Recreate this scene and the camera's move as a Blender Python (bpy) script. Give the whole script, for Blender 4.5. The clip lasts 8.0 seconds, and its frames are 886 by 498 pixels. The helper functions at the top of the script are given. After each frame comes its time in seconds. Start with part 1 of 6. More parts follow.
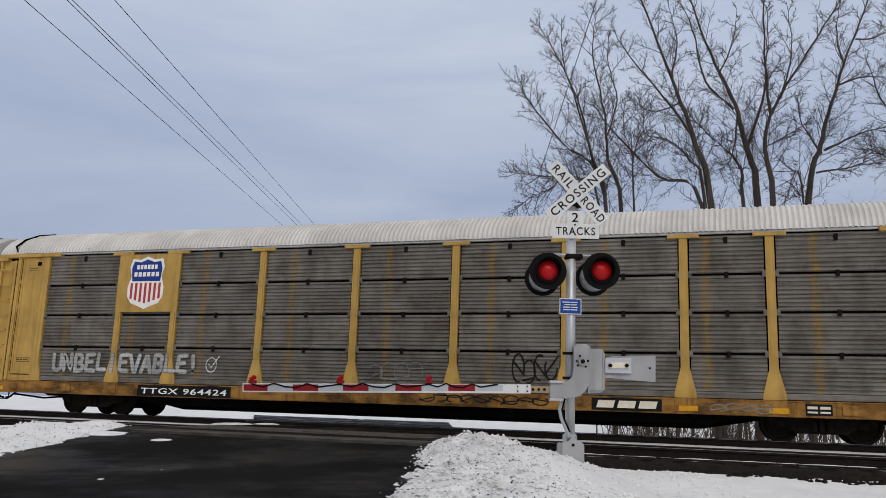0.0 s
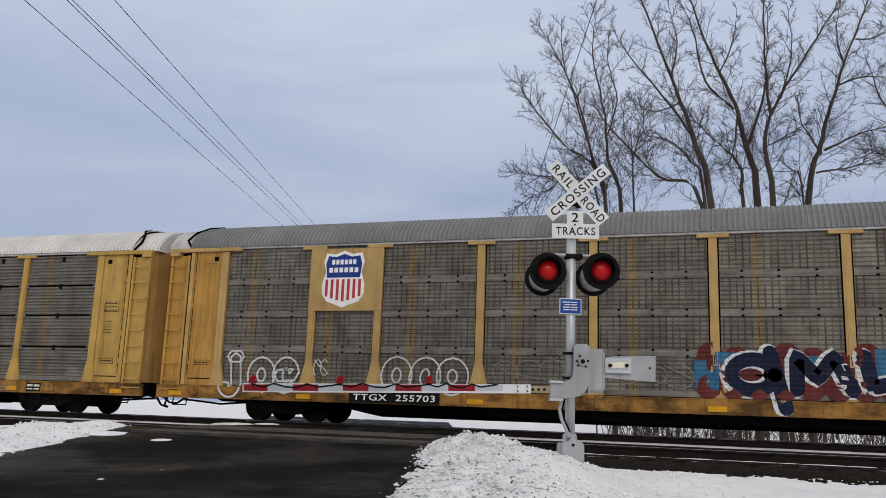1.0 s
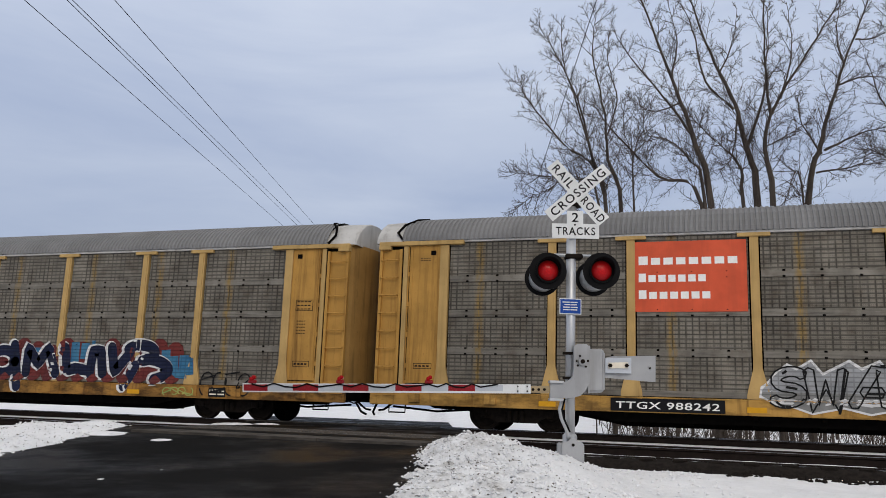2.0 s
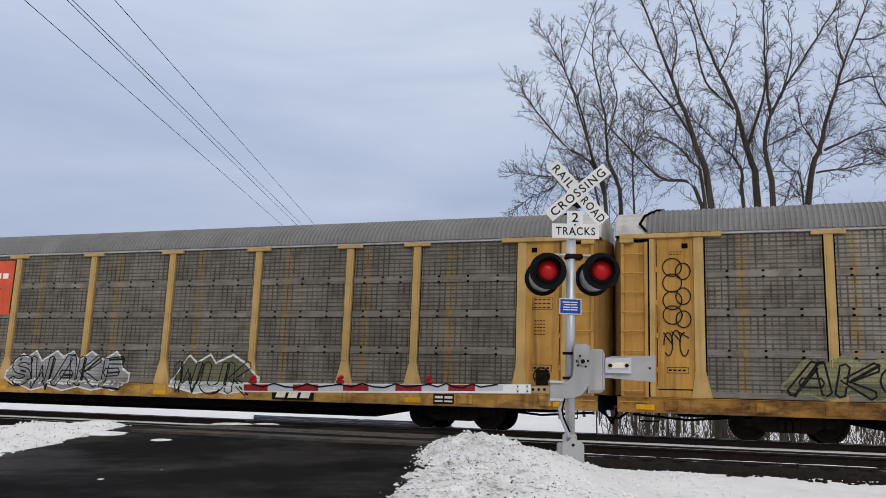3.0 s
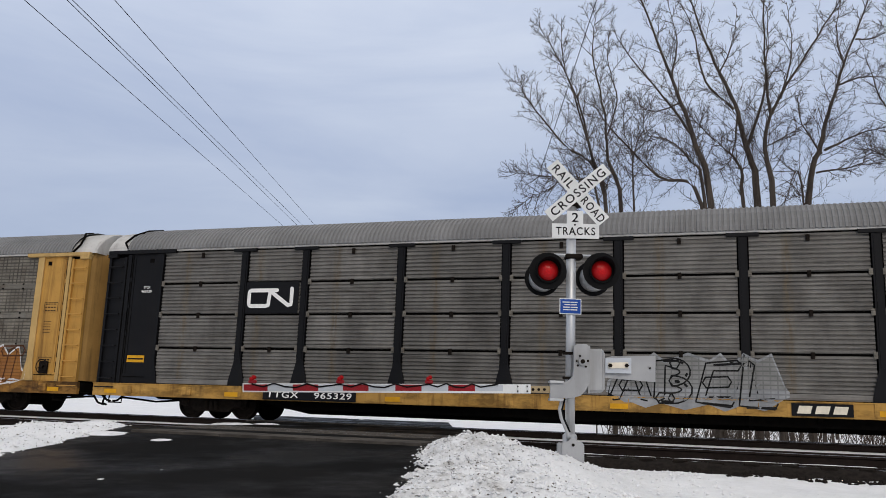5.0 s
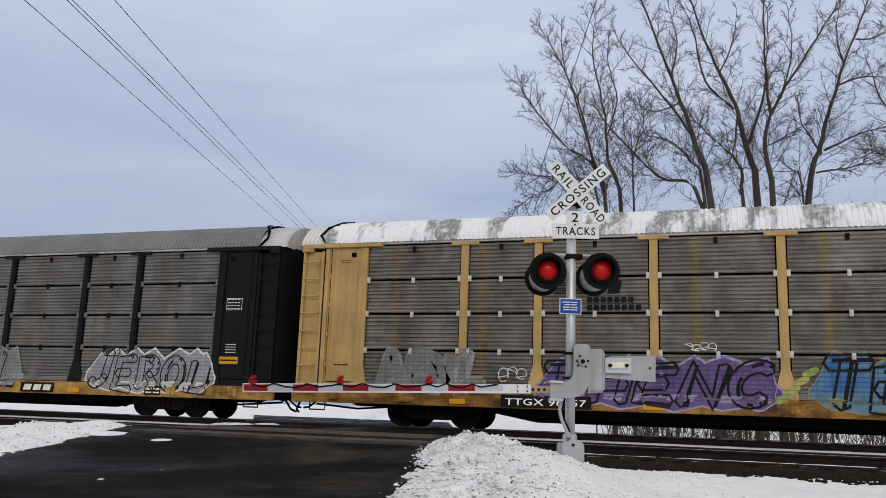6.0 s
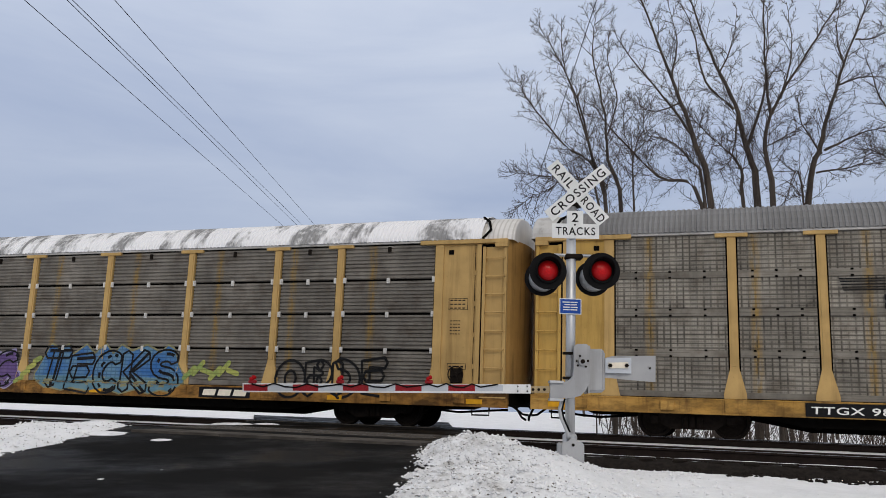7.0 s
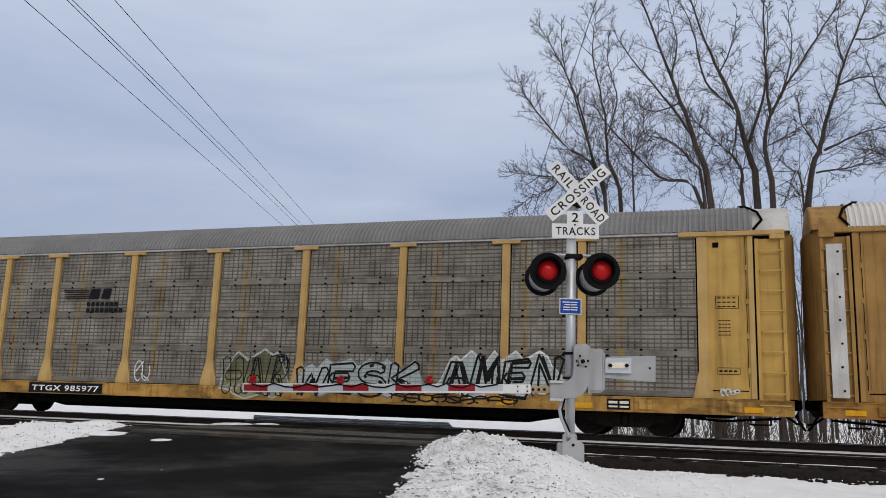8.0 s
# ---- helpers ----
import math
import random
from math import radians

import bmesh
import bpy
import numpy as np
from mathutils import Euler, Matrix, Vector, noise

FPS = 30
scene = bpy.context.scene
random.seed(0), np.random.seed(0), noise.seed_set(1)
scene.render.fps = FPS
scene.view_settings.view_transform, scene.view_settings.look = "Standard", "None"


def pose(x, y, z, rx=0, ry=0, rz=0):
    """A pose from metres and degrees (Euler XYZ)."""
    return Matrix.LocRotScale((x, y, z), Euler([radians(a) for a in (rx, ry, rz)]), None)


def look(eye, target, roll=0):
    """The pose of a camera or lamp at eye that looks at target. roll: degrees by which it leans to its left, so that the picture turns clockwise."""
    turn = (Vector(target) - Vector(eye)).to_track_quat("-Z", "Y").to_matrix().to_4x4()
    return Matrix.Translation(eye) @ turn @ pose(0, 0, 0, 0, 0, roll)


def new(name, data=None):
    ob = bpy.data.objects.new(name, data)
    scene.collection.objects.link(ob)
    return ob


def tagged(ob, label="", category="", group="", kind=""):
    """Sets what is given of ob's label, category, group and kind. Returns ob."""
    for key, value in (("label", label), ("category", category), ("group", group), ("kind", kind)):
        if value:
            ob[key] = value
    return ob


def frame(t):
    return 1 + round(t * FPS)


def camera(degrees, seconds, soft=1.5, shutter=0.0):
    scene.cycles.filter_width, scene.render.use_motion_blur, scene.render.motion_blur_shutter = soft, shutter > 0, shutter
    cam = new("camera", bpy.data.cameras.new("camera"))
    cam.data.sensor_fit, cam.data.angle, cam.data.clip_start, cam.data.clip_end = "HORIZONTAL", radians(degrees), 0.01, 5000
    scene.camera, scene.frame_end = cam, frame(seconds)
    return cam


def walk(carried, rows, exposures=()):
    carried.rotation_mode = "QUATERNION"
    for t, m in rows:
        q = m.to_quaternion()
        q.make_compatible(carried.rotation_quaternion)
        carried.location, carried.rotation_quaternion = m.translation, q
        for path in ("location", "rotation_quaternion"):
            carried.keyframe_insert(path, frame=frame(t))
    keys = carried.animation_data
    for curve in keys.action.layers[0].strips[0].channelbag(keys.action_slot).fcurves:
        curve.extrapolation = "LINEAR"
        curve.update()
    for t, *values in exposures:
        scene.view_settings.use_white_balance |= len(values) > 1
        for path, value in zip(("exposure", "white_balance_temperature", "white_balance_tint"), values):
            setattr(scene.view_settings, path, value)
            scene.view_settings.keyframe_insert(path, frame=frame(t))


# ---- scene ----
# ---------------------------------------------------------------- camera
cam = camera(54.55, 8.0, soft=0.7, shutter=0.0)
EYE = (0.0, -20.97, 0.30)
YAW, PITCH, ROLL = radians(-18.99), radians(11.0), 2.08
AIM = (math.sin(YAW) * math.cos(PITCH), math.cos(YAW) * math.cos(PITCH), math.sin(PITCH))
STAND = look(EYE, (EYE[0] + AIM[0], EYE[1] + AIM[1], EYE[2] + AIM[2]), ROLL)
walk(cam, [(0.0, STAND), (8.0, STAND)], [(0.0, -0.15), (0.8, -0.09), (1.5, -0.03), (4.5, 0.05), (6.5, -0.02), (8.0, -0.03)])

# ---------------------------------------------------------------- light
world = bpy.data.worlds.new("overcast_sky")
scene.world = world
world.use_nodes = True
wn, wl = world.node_tree.nodes, world.node_tree.links
wn.clear()
w_out = wn.new("ShaderNodeOutputWorld")
w_bg = wn.new("ShaderNodeBackground")
w_sky = wn.new("ShaderNodeTexSky")
w_sky.sky_type = "NISHITA"
w_sky.sun_disc = False
w_sky.sun_elevation, w_sky.sun_rotation = radians(32), radians(150)
w_co = wn.new("ShaderNodeTexCoord")
w_sep = wn.new("ShaderNodeSeparateXYZ")
wl.new(w_co.outputs["Generated"], w_sep.inputs[0])
w_map = wn.new("ShaderNodeMapping")
w_map.inputs["Scale"].default_value = (1.0, 1.0, 5.0)
wl.new(w_co.outputs["Generated"], w_map.inputs["Vector"])
w_n1 = wn.new("ShaderNodeTexNoise")
w_n1.inputs["Scale"].default_value = 1.6
w_n1.inputs["Detail"].default_value = 6.0
w_n1.inputs["Roughness"].default_value = 0.55
w_n1.inputs["Distortion"].default_value = 0.5
wl.new(w_map.outputs[0], w_n1.inputs["Vector"])
w_rise = wn.new("ShaderNodeValToRGB")
w_rise.color_ramp.elements[0].position = 0.0
w_rise.color_ramp.elements[0].color = (0.325, 0.39, 0.53, 1)
w_rise.color_ramp.elements[1].position = 0.45
w_rise.color_ramp.elements[1].color = (0.54, 0.61, 0.755, 1)
zenith = w_rise.color_ramp.elements.new(0.85)
zenith.color = (0.84, 0.82, 0.79, 1)
wl.new(w_sep.outputs["Z"], w_rise.inputs[0])
w_cl = wn.new("ShaderNodeValToRGB")
w_cl.color_ramp.elements[0].position = 0.32
w_cl.color_ramp.elements[0].color = (0.80, 0.83, 0.90, 1)
w_cl.color_ramp.elements[1].position = 0.68
w_cl.color_ramp.elements[1].color = (1.13, 1.10, 1.06, 1)
wl.new(w_n1.outputs["Fac"], w_cl.inputs[0])
w_mul = wn.new("ShaderNodeMix")
w_mul.data_type, w_mul.blend_type = "RGBA", "MULTIPLY"
w_mul.inputs[0].default_value = 1.0
wl.new(w_rise.outputs[0], w_mul.inputs[6])
wl.new(w_cl.outputs[0], w_mul.inputs[7])
w_skyx = wn.new("ShaderNodeMix")
w_skyx.data_type, w_skyx.blend_type = "RGBA", "MULTIPLY"
w_skyx.inputs[0].default_value = 1.0
w_skyx.inputs[7].default_value = (0.1, 0.1, 0.1, 1)
wl.new(w_sky.outputs[0], w_skyx.inputs[6])
w_mix = wn.new("ShaderNodeMix")
w_mix.data_type = "RGBA"
w_mix.inputs[0].default_value = 0.94
wl.new(w_skyx.outputs[2], w_mix.inputs[6])
wl.new(w_mul.outputs[2], w_mix.inputs[7])
wl.new(w_mix.outputs[2], w_bg.inputs["Color"])
w_bg.inputs["Strength"].default_value = 1.06
wl.new(w_bg.outputs[0], w_out.inputs["Surface"])

sun = new("sun", bpy.data.lights.new("sun", "SUN"))
sun.data.energy, sun.data.angle, sun.data.color = 1.0, radians(25), (1.0, 0.88, 0.72)
sun.matrix_world = look((0, 0, 40), (0 + 40 * math.sin(radians(-30)) * 1.2, 40 * 1.2, 10))


# ---------------------------------------------------------------- mesh tools
def part(name, bm, material, parent, label="", smooth=False):
    me = bpy.data.meshes.new(name)
    bm.to_mesh(me)
    bm.free()
    me.materials.append(material)
    if smooth:
        for p in me.polygons:
            p.use_smooth = True
    ob = new(name, me)
    if parent is not None:
        ob.parent = parent
    return tagged(ob, label)


def put(name, me, parent, m=None, label=""):
    """An object of its own on a mesh that already exists."""
    ob = new(name, me)
    ob.parent = parent
    if m is not None:
        ob.matrix_basis = m
    return tagged(ob, label)


def mesh_of(name, bm, material, smooth=False):
    me = bpy.data.meshes.new(name)
    bm.to_mesh(me)
    bm.free()
    me.materials.append(material)
    if smooth:
        for p in me.polygons:
            p.use_smooth = True
    return me


def box(bm, x0, x1, y0, y1, z0, z1, bevel=0.0):
    r = bmesh.ops.create_cube(bm, size=1.0)
    for v in r["verts"]:
        v.co = Vector(((x0 + x1) / 2 + v.co.x * (x1 - x0), (y0 + y1) / 2 + v.co.y * (y1 - y0), (z0 + z1) / 2 + v.co.z * (z1 - z0)))
    if bevel > 0:
        edges = list({e for v in r["verts"] for e in v.link_edges})
        bmesh.ops.bevel(bm, geom=edges, offset=bevel, segments=1, affect="EDGES")
    return bm


def prism(bm, pts, a, b, plane="xz"):
    """An outline pulled from a to b across its plane."""
    def at(p, d):
        return {"xz": (p[0], d, p[1]), "yz": (d, p[0], p[1]), "xy": (p[0], p[1], d)}[plane]
    lo = [bm.verts.new(at(p, a)) for p in pts]
    hi = [bm.verts.new(at(p, b)) for p in pts]
    bm.faces.new(lo)
    bm.faces.new(hi[::-1])
    for i in range(len(pts)):
        j = (i + 1) % len(pts)
        bm.faces.new((lo[j], lo[i], hi[i], hi[j]))
    return bm


def tidy(bm):
    bmesh.ops.recalc_face_normals(bm, faces=bm.faces[:])
    return bm


def tube(bm, pts, radii, n=6, cap=True):
    """A round bar along points; radii is one number or one for each point."""
    pts = [Vector(p) for p in pts]
    if not isinstance(radii, (list, tuple)):
        radii = [radii] * len(pts)
    rings, side = [], None
    for i, p in enumerate(pts):
        d = (pts[min(i + 1, len(pts) - 1)] - pts[max(i - 1, 0)]).normalized()
        if side is None:
            side = d.orthogonal().normalized()
        side = (side - d * side.dot(d)).normalized()
        up = d.cross(side)
        rings.append([bm.verts.new(p + (side * math.cos(2 * math.pi * k / n) + up * math.sin(2 * math.pi * k / n)) * radii[i]) for k in range(n)])
    for a, b in zip(rings, rings[1:]):
        for k in range(n):
            bm.faces.new((a[k], a[(k + 1) % n], b[(k + 1) % n], b[k]))
    if cap:
        bm.faces.new(rings[0][::-1])
        bm.faces.new(rings[-1])
    return bm


def turned(bm, profile, n=24, origin=(0, 0, 0), axis="y"):
    """A profile of (along, radius) turned round an axis."""
    rings = []
    for a, r in profile:
        ring = []
        for k in range(n):
            c, s = r * math.cos(2 * math.pi * k / n), r * math.sin(2 * math.pi * k / n)
            p = {"y": (c, a, s), "z": (c, s, a), "x": (a, c, s)}[axis]
            ring.append(bm.verts.new(Vector(origin) + Vector(p)))
        rings.append(ring)
    for a, b in zip(rings, rings[1:]):
        for k in range(n):
            bm.faces.new((a[k], a[(k + 1) % n], b[(k + 1) % n], b[k]))
    bm.faces.new(rings[0][::-1])
    bm.faces.new(rings[-1])
    return tidy(bm)


def empty(name, m=None):
    ob = new(name)
    ob.empty_display_size = 0.3
    if m is not None:
        ob.matrix_basis = m
    return ob


# ---------------------------------------------------------------- materials
class Nodes:
    def __init__(self, name):
        self.m = bpy.data.materials.new(name)
        self.m.use_nodes = True
        self.n, self.l = self.m.node_tree.nodes, self.m.node_tree.links
        self.b = self.n["Principled BSDF"]
        self.co = self.n.new("ShaderNodeTexCoord").outputs["Object"]

    def put(self, socket, value):
        if hasattr(value, "links"):
            self.l.new(value, socket)
        else:
            socket.default_value = value

    def noise(self, scale, detail=4.0, rough=0.55, stretch=(1, 1, 1), w=None):
        mp = self.n.new("ShaderNodeMapping")
        mp.inputs["Scale"].default_value = stretch
        self.l.new(self.co if w is None else w, mp.inputs["Vector"])
        t = self.n.new("ShaderNodeTexNoise")
        t.inputs["Scale"].default_value = scale
        t.inputs["Detail"].default_value = detail
        t.inputs["Roughness"].default_value = rough
        self.l.new(mp.outputs[0], t.inputs["Vector"])
        return t.outputs["Fac"]

    def ramp(self, fac, a, b, lo=(0, 0, 0, 1), hi=(1, 1, 1, 1)):
        r = self.n.new("ShaderNodeValToRGB")
        r.color_ramp.elements[0].position, r.color_ramp.elements[1].position = a, b
        r.color_ramp.elements[0].color, r.color_ramp.elements[1].color = (*lo[:3], 1), (*hi[:3], 1)
        self.l.new(fac, r.inputs[0])
        return r.outputs[0]

    def mix(self, fac, a, b, mode="MIX"):
        x = self.n.new("ShaderNodeMix")
        x.data_type, x.blend_type = "RGBA", mode
        for s, v in ((x.inputs[0], fac), (x.inputs[6], a), (x.inputs[7], b)):
            self.put(s, (*v[:3], 1) if isinstance(v, (tuple, list)) else v)
        return x.outputs[2]

    def math(self, op, a, b=0.0, c=0.0):
        x = self.n.new("ShaderNodeMath")
        x.operation = op
        for s, v in zip(x.inputs, (a, b, c)):
            self.put(s, v)
        return x.outputs[0]

    def xyz(self):
        s = self.n.new("ShaderNodeSeparateXYZ")
        self.l.new(self.co, s.inputs[0])
        return s.outputs

    def chance(self):
        return self.n.new("ShaderNodeObjectInfo").outputs["Random"]

    def bump(self, height, strength=0.3, distance=0.01):
        x = self.n.new("ShaderNodeBump")
        x.inputs["Strength"].default_value, x.inputs["Distance"].default_value = strength, distance
        self.l.new(height, x.inputs["Height"])
        self.l.new(x.outputs[0], self.b.inputs["Normal"])

    def done(self, colour, rough=0.6, metal=0.0, spec=0.12):
        self.put(self.b.inputs["Base Color"], (*colour[:3], 1) if isinstance(colour, (tuple, list)) else colour)
        self.put(self.b.inputs["Roughness"], rough)
        self.put(self.b.inputs["Metallic"], metal)
        self.b.inputs["Specular IOR Level"].default_value = spec
        return self.m


def paint(name, colour, dirt=(0.09, 0.07, 0.05), amount=0.5, rough=0.55, metal=0.0, bump=0.15):
    """Weathered paint: faded patches, streaks that run down, specks of rust."""
    k = Nodes(name)
    fade = k.ramp(k.noise(1.3, 5), 0.35, 0.7)
    c = k.mix(fade, tuple(v * 0.82 for v in colour), tuple(min(1, v * 1.12) for v in colour))
    streak = k.ramp(k.noise(1.0, 6, 0.65, (5.0, 5.0, 0.35)), 0.50, 0.78)
    c = k.mix(k.math("MULTIPLY", streak, amount), c, dirt)
    speck = k.ramp(k.noise(24, 3, 0.6), 0.66, 0.74)
    c = k.mix(k.math("MULTIPLY", speck, amount * 0.8), c, dirt)
    k.bump(k.noise(30, 4), bump, 0.004)
    return k.done(c, k.math("MULTIPLY_ADD", streak, 0.2, rough), metal)


def plain(name, colour, rough=0.6, metal=0.0, vary=0.12, scale=8.0, bump=0.1, spec=0.12):
    k = Nodes(name)
    f = k.ramp(k.noise(scale, 5), 0.3, 0.7)
    c = k.mix(f, tuple(v * (1 - vary) for v in colour), tuple(min(1, v * (1 + vary)) for v in colour))
    k.bump(k.noise(scale * 6, 3), bump, 0.003)
    return k.done(c, rough, metal, spec)


def sheet(name, colour, yellow=(0.30, 0.19, 0.05), holes=False, stain=0.45):
    """Galvanised rack screens: streaks, soot towards stains, ochre runs; with pierced rows where holes is set."""
    k = Nodes(name)
    x, y, z = k.xyz()
    own = k.n.new("ShaderNodeVectorMath")
    own.operation = "ADD"
    k.l.new(k.co, own.inputs[0])
    k.l.new(k.math("MULTIPLY", k.chance(), 41.0), own.inputs[1])
    k.co = own.outputs[0]
    tone = k.noise(0.9, 6, 0.6, (1.3, 1.0, 0.6))
    c = k.mix(k.ramp(tone, 0.32, 0.68), tuple(v * 0.58 for v in colour), tuple(v * 1.25 for v in colour))
    c = k.mix(k.math("MULTIPLY", k.chance(), 0.40), c, tuple(v * 0.62 for v in colour))
    c = k.mix(k.math("MULTIPLY", k.ramp(k.noise(2.2, 5, 0.6), 0.50, 0.68), stain), c, (0.075, 0.052, 0.034))
    off = k.math("ABSOLUTE", k.math("ADD", x, k.math("MULTIPLY_ADD", k.noise(1.2, 2, 0.5, (0.0, 0.0, 1.0)), 0.10, 0.42)))
    run = k.ramp(off, 0.03, 0.15, (1, 1, 1), (0, 0, 0))
    fine = k.ramp(k.noise(4.0, 4, 0.6, (3.0, 0.0, 0.6)), 0.36, 0.58)
    c = k.mix(k.math("MULTIPLY", k.math("MULTIPLY", run, fine), 0.8), c, yellow)
    soot = k.ramp(k.noise(1.0, 6, 0.75, (0.45, 0.0, 16.0)), 0.50, 0.66)
    c = k.mix(k.math("MULTIPLY", soot, 0.60), c, (0.030, 0.025, 0.021))
    # pale streaks in the colour stand for highlights along the sheet
    pale = k.ramp(k.noise(1.3, 6, 0.75, (0.5, 0.0, 19.0)), 0.58, 0.70)
    c = k.mix(k.math("MULTIPLY", pale, 0.42), c, (0.40, 0.385, 0.36))
    if holes:
        def lines(v, period, width, soft):
            p = k.math("PINGPONG", v, period / 2)
            return k.ramp(k.math("DIVIDE", p, period / 2), max(0.0, width), width + soft, (1, 1, 1), (0, 0, 0))
        drift = k.noise(2.2, 3, 0.6, (1.0, 0.0, 0.6))
        vert = k.math("MULTIPLY", lines(x, 0.155, 0.16, 0.20), k.ramp(drift, 0.36, 0.56))
        horz = k.math("MULTIPLY", lines(z, 0.104, 0.22, 0.25), 0.85)
        web = k.math("MAXIMUM", vert, horz)
        dots = k.math("MULTIPLY", lines(x, 0.039, 0.3, 0.2), lines(z, 0.039, 0.3, 0.2))
        dark = k.math("MAXIMUM", k.math("MULTIPLY", web, 0.70), k.math("MULTIPLY", dots, 0.35))
        c = k.mix(dark, c, (0.012, 0.010, 0.009))
    k.bump(k.noise(40, 3), 0.12, 0.003)
    return k.done(c, 0.62, 0.25)


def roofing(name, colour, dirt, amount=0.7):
    """Ribbed roof sheet with shade painted into the grooves and runs of rust from the crown."""
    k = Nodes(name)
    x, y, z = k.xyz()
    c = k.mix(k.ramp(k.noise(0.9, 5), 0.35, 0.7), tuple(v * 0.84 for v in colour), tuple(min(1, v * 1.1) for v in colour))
    # shade painted along each groove so the ribs stand out in even light
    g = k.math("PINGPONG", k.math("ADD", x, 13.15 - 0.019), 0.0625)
    groove_shade = k.ramp(k.math("DIVIDE", g, 0.0625), 0.10, 0.50, (1, 1, 1), (0, 0, 0))
    c = k.mix(k.math("MULTIPLY", groove_shade, amount), c, dirt)
    run = k.ramp(k.noise(1.0, 6, 0.7, (6.0, 1.0, 0.6)), 0.52, 0.70)
    high = k.ramp(z, 5.05, 5.5)
    c = k.mix(k.math("MULTIPLY", k.math("MULTIPLY", run, k.math("MULTIPLY_ADD", high, 0.7, 0.3)), amount), c, tuple(v * 0.55 for v in dirt))
    k.bump(k.noise(30, 4), 0.12, 0.004)
    return k.done(c, 0.55, 0.1)


YELLOW = paint("rack_yellow", (0.46, 0.250, 0.060), (0.11, 0.050, 0.016), 0.8, 0.5)
BRIGHT = paint("fresh_yellow", (0.48, 0.302, 0.082), (0.13, 0.07, 0.025), 0.6, 0.45)


def sill_paint(name, low, high, amount):
    """Side sill paint, worn through to grime and rust in long blotches."""
    k = Nodes(name)
    c = k.mix(k.ramp(k.noise(1.3, 5), 0.35, 0.7), low, high)
    grime = k.ramp(k.noise(0.9, 6, 0.68, (0.9, 1.0, 2.2)), 0.44, 0.60)
    c = k.mix(k.math("MULTIPLY", grime, amount), c, (0.020, 0.012, 0.008))
    rust = k.ramp(k.noise(1.0, 5, 0.65, (6.0, 5.0, 0.5)), 0.52, 0.72)
    c = k.mix(k.math("MULTIPLY", rust, 0.7), c, (0.055, 0.022, 0.010))
    k.bump(k.noise(30, 4), 0.2, 0.004)
    return k.done(c, 0.65)


SILL = sill_paint("sill_ochre", (0.26, 0.125, 0.028), (0.38, 0.20, 0.05), 0.8)
FRESH_SILL = sill_paint("sill_yellow", (0.38, 0.21, 0.05), (0.50, 0.29, 0.08), 0.6)
MUSTARD = plain("safety_yellow", (0.60, 0.30, 0.015), 0.5, 0, 0.1)
BLACK = paint("car_black", (0.007, 0.007, 0.008), (0.022, 0.018, 0.014), 0.3, 0.5)
SOOT_AND_SHADE = plain("soot_and_gap_shade", (0.005, 0.0045, 0.004), 0.95, 0.0, 0.3, 5, spec=0.02)
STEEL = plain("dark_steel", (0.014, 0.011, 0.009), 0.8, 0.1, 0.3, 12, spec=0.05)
RIB = sheet("ribbed_screen", (0.215, 0.198, 0.172))
PIERCED = sheet("pierced_screen", (0.225, 0.204, 0.168), holes=True)
LIGHT_PIERCED = sheet("pale_pierced_screen", (0.31, 0.285, 0.24), holes=True)
# grime on the tall car; on the end doors also painted shade
OCHRE = paint("grime_and_shade_ochre", (0.33, 0.19, 0.06), (0.08, 0.05, 0.025), 0.9, 0.6)
PALE = sheet("screen_seam", (0.215, 0.198, 0.168))
SILVER = sheet("grey_ribbed_screen", (0.195, 0.186, 0.172), (0.16, 0.13, 0.09), stain=0.15)
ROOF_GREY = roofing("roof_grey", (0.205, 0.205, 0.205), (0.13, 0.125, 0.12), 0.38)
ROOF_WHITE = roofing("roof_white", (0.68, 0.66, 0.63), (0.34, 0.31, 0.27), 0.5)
TAN = paint("faded_tan_yellow", (0.47, 0.31, 0.12), (0.14, 0.08, 0.03), 0.5, 0.55)


def frosted():
    """Thin frost on a grey roof, melted off in patches."""
    k = Nodes("frosted_roof")
    bare = k.ramp(k.noise(0.75, 5, 0.62, (1.4, 0.5, 0.5)), 0.50, 0.57)
    edge = k.noise(5, 4)
    c = k.mix(k.math("MULTIPLY", bare, k.ramp(edge, 0.25, 0.5)), (0.78, 0.78, 0.79), (0.27, 0.27, 0.27))
    return k.done(c, 0.6)


ROOF_FROST = frosted()
CAP_GREY = paint("end_cap_grey", (0.50, 0.49, 0.47), (0.12, 0.08, 0.05), 0.5, 0.55)
WHITE = plain("white_paint", (0.80, 0.79, 0.76), 0.5, 0, 0.06)
DEEP_BLUE = plain("shield_blue", (0.02, 0.045, 0.22), 0.45, 0, 0.1)
DEEP_RED = plain("shield_red", (0.42, 0.05, 0.05), 0.45, 0, 0.15)
SIGN_RED = paint("panel_red", (0.62, 0.10, 0.045), (0.3, 0.07, 0.04), 0.3, 0.5)
INK = plain("black_paint", (0.007, 0.007, 0.008), 0.5, 0, 0.1)
GALV = paint("galvanised_steel", (0.52, 0.53, 0.54), (0.26, 0.25, 0.24), 0.4, 0.42, 0.55)
LATCH = paint("worn_bright_latch", (0.62, 0.61, 0.58), (0.12, 0.10, 0.08), 0.5, 0.5, 0.1)
ALU = paint("grey_aluminium", (0.36, 0.365, 0.37), (0.20, 0.195, 0.19), 0.45, 0.45, 0.2)

# ---------------------------------------------------------------- the lie of the land
AWAY = Vector((-0.3254, 0.9456))      # along the road
ACROSS = Vector((0.9456, 0.3254))     # to its side
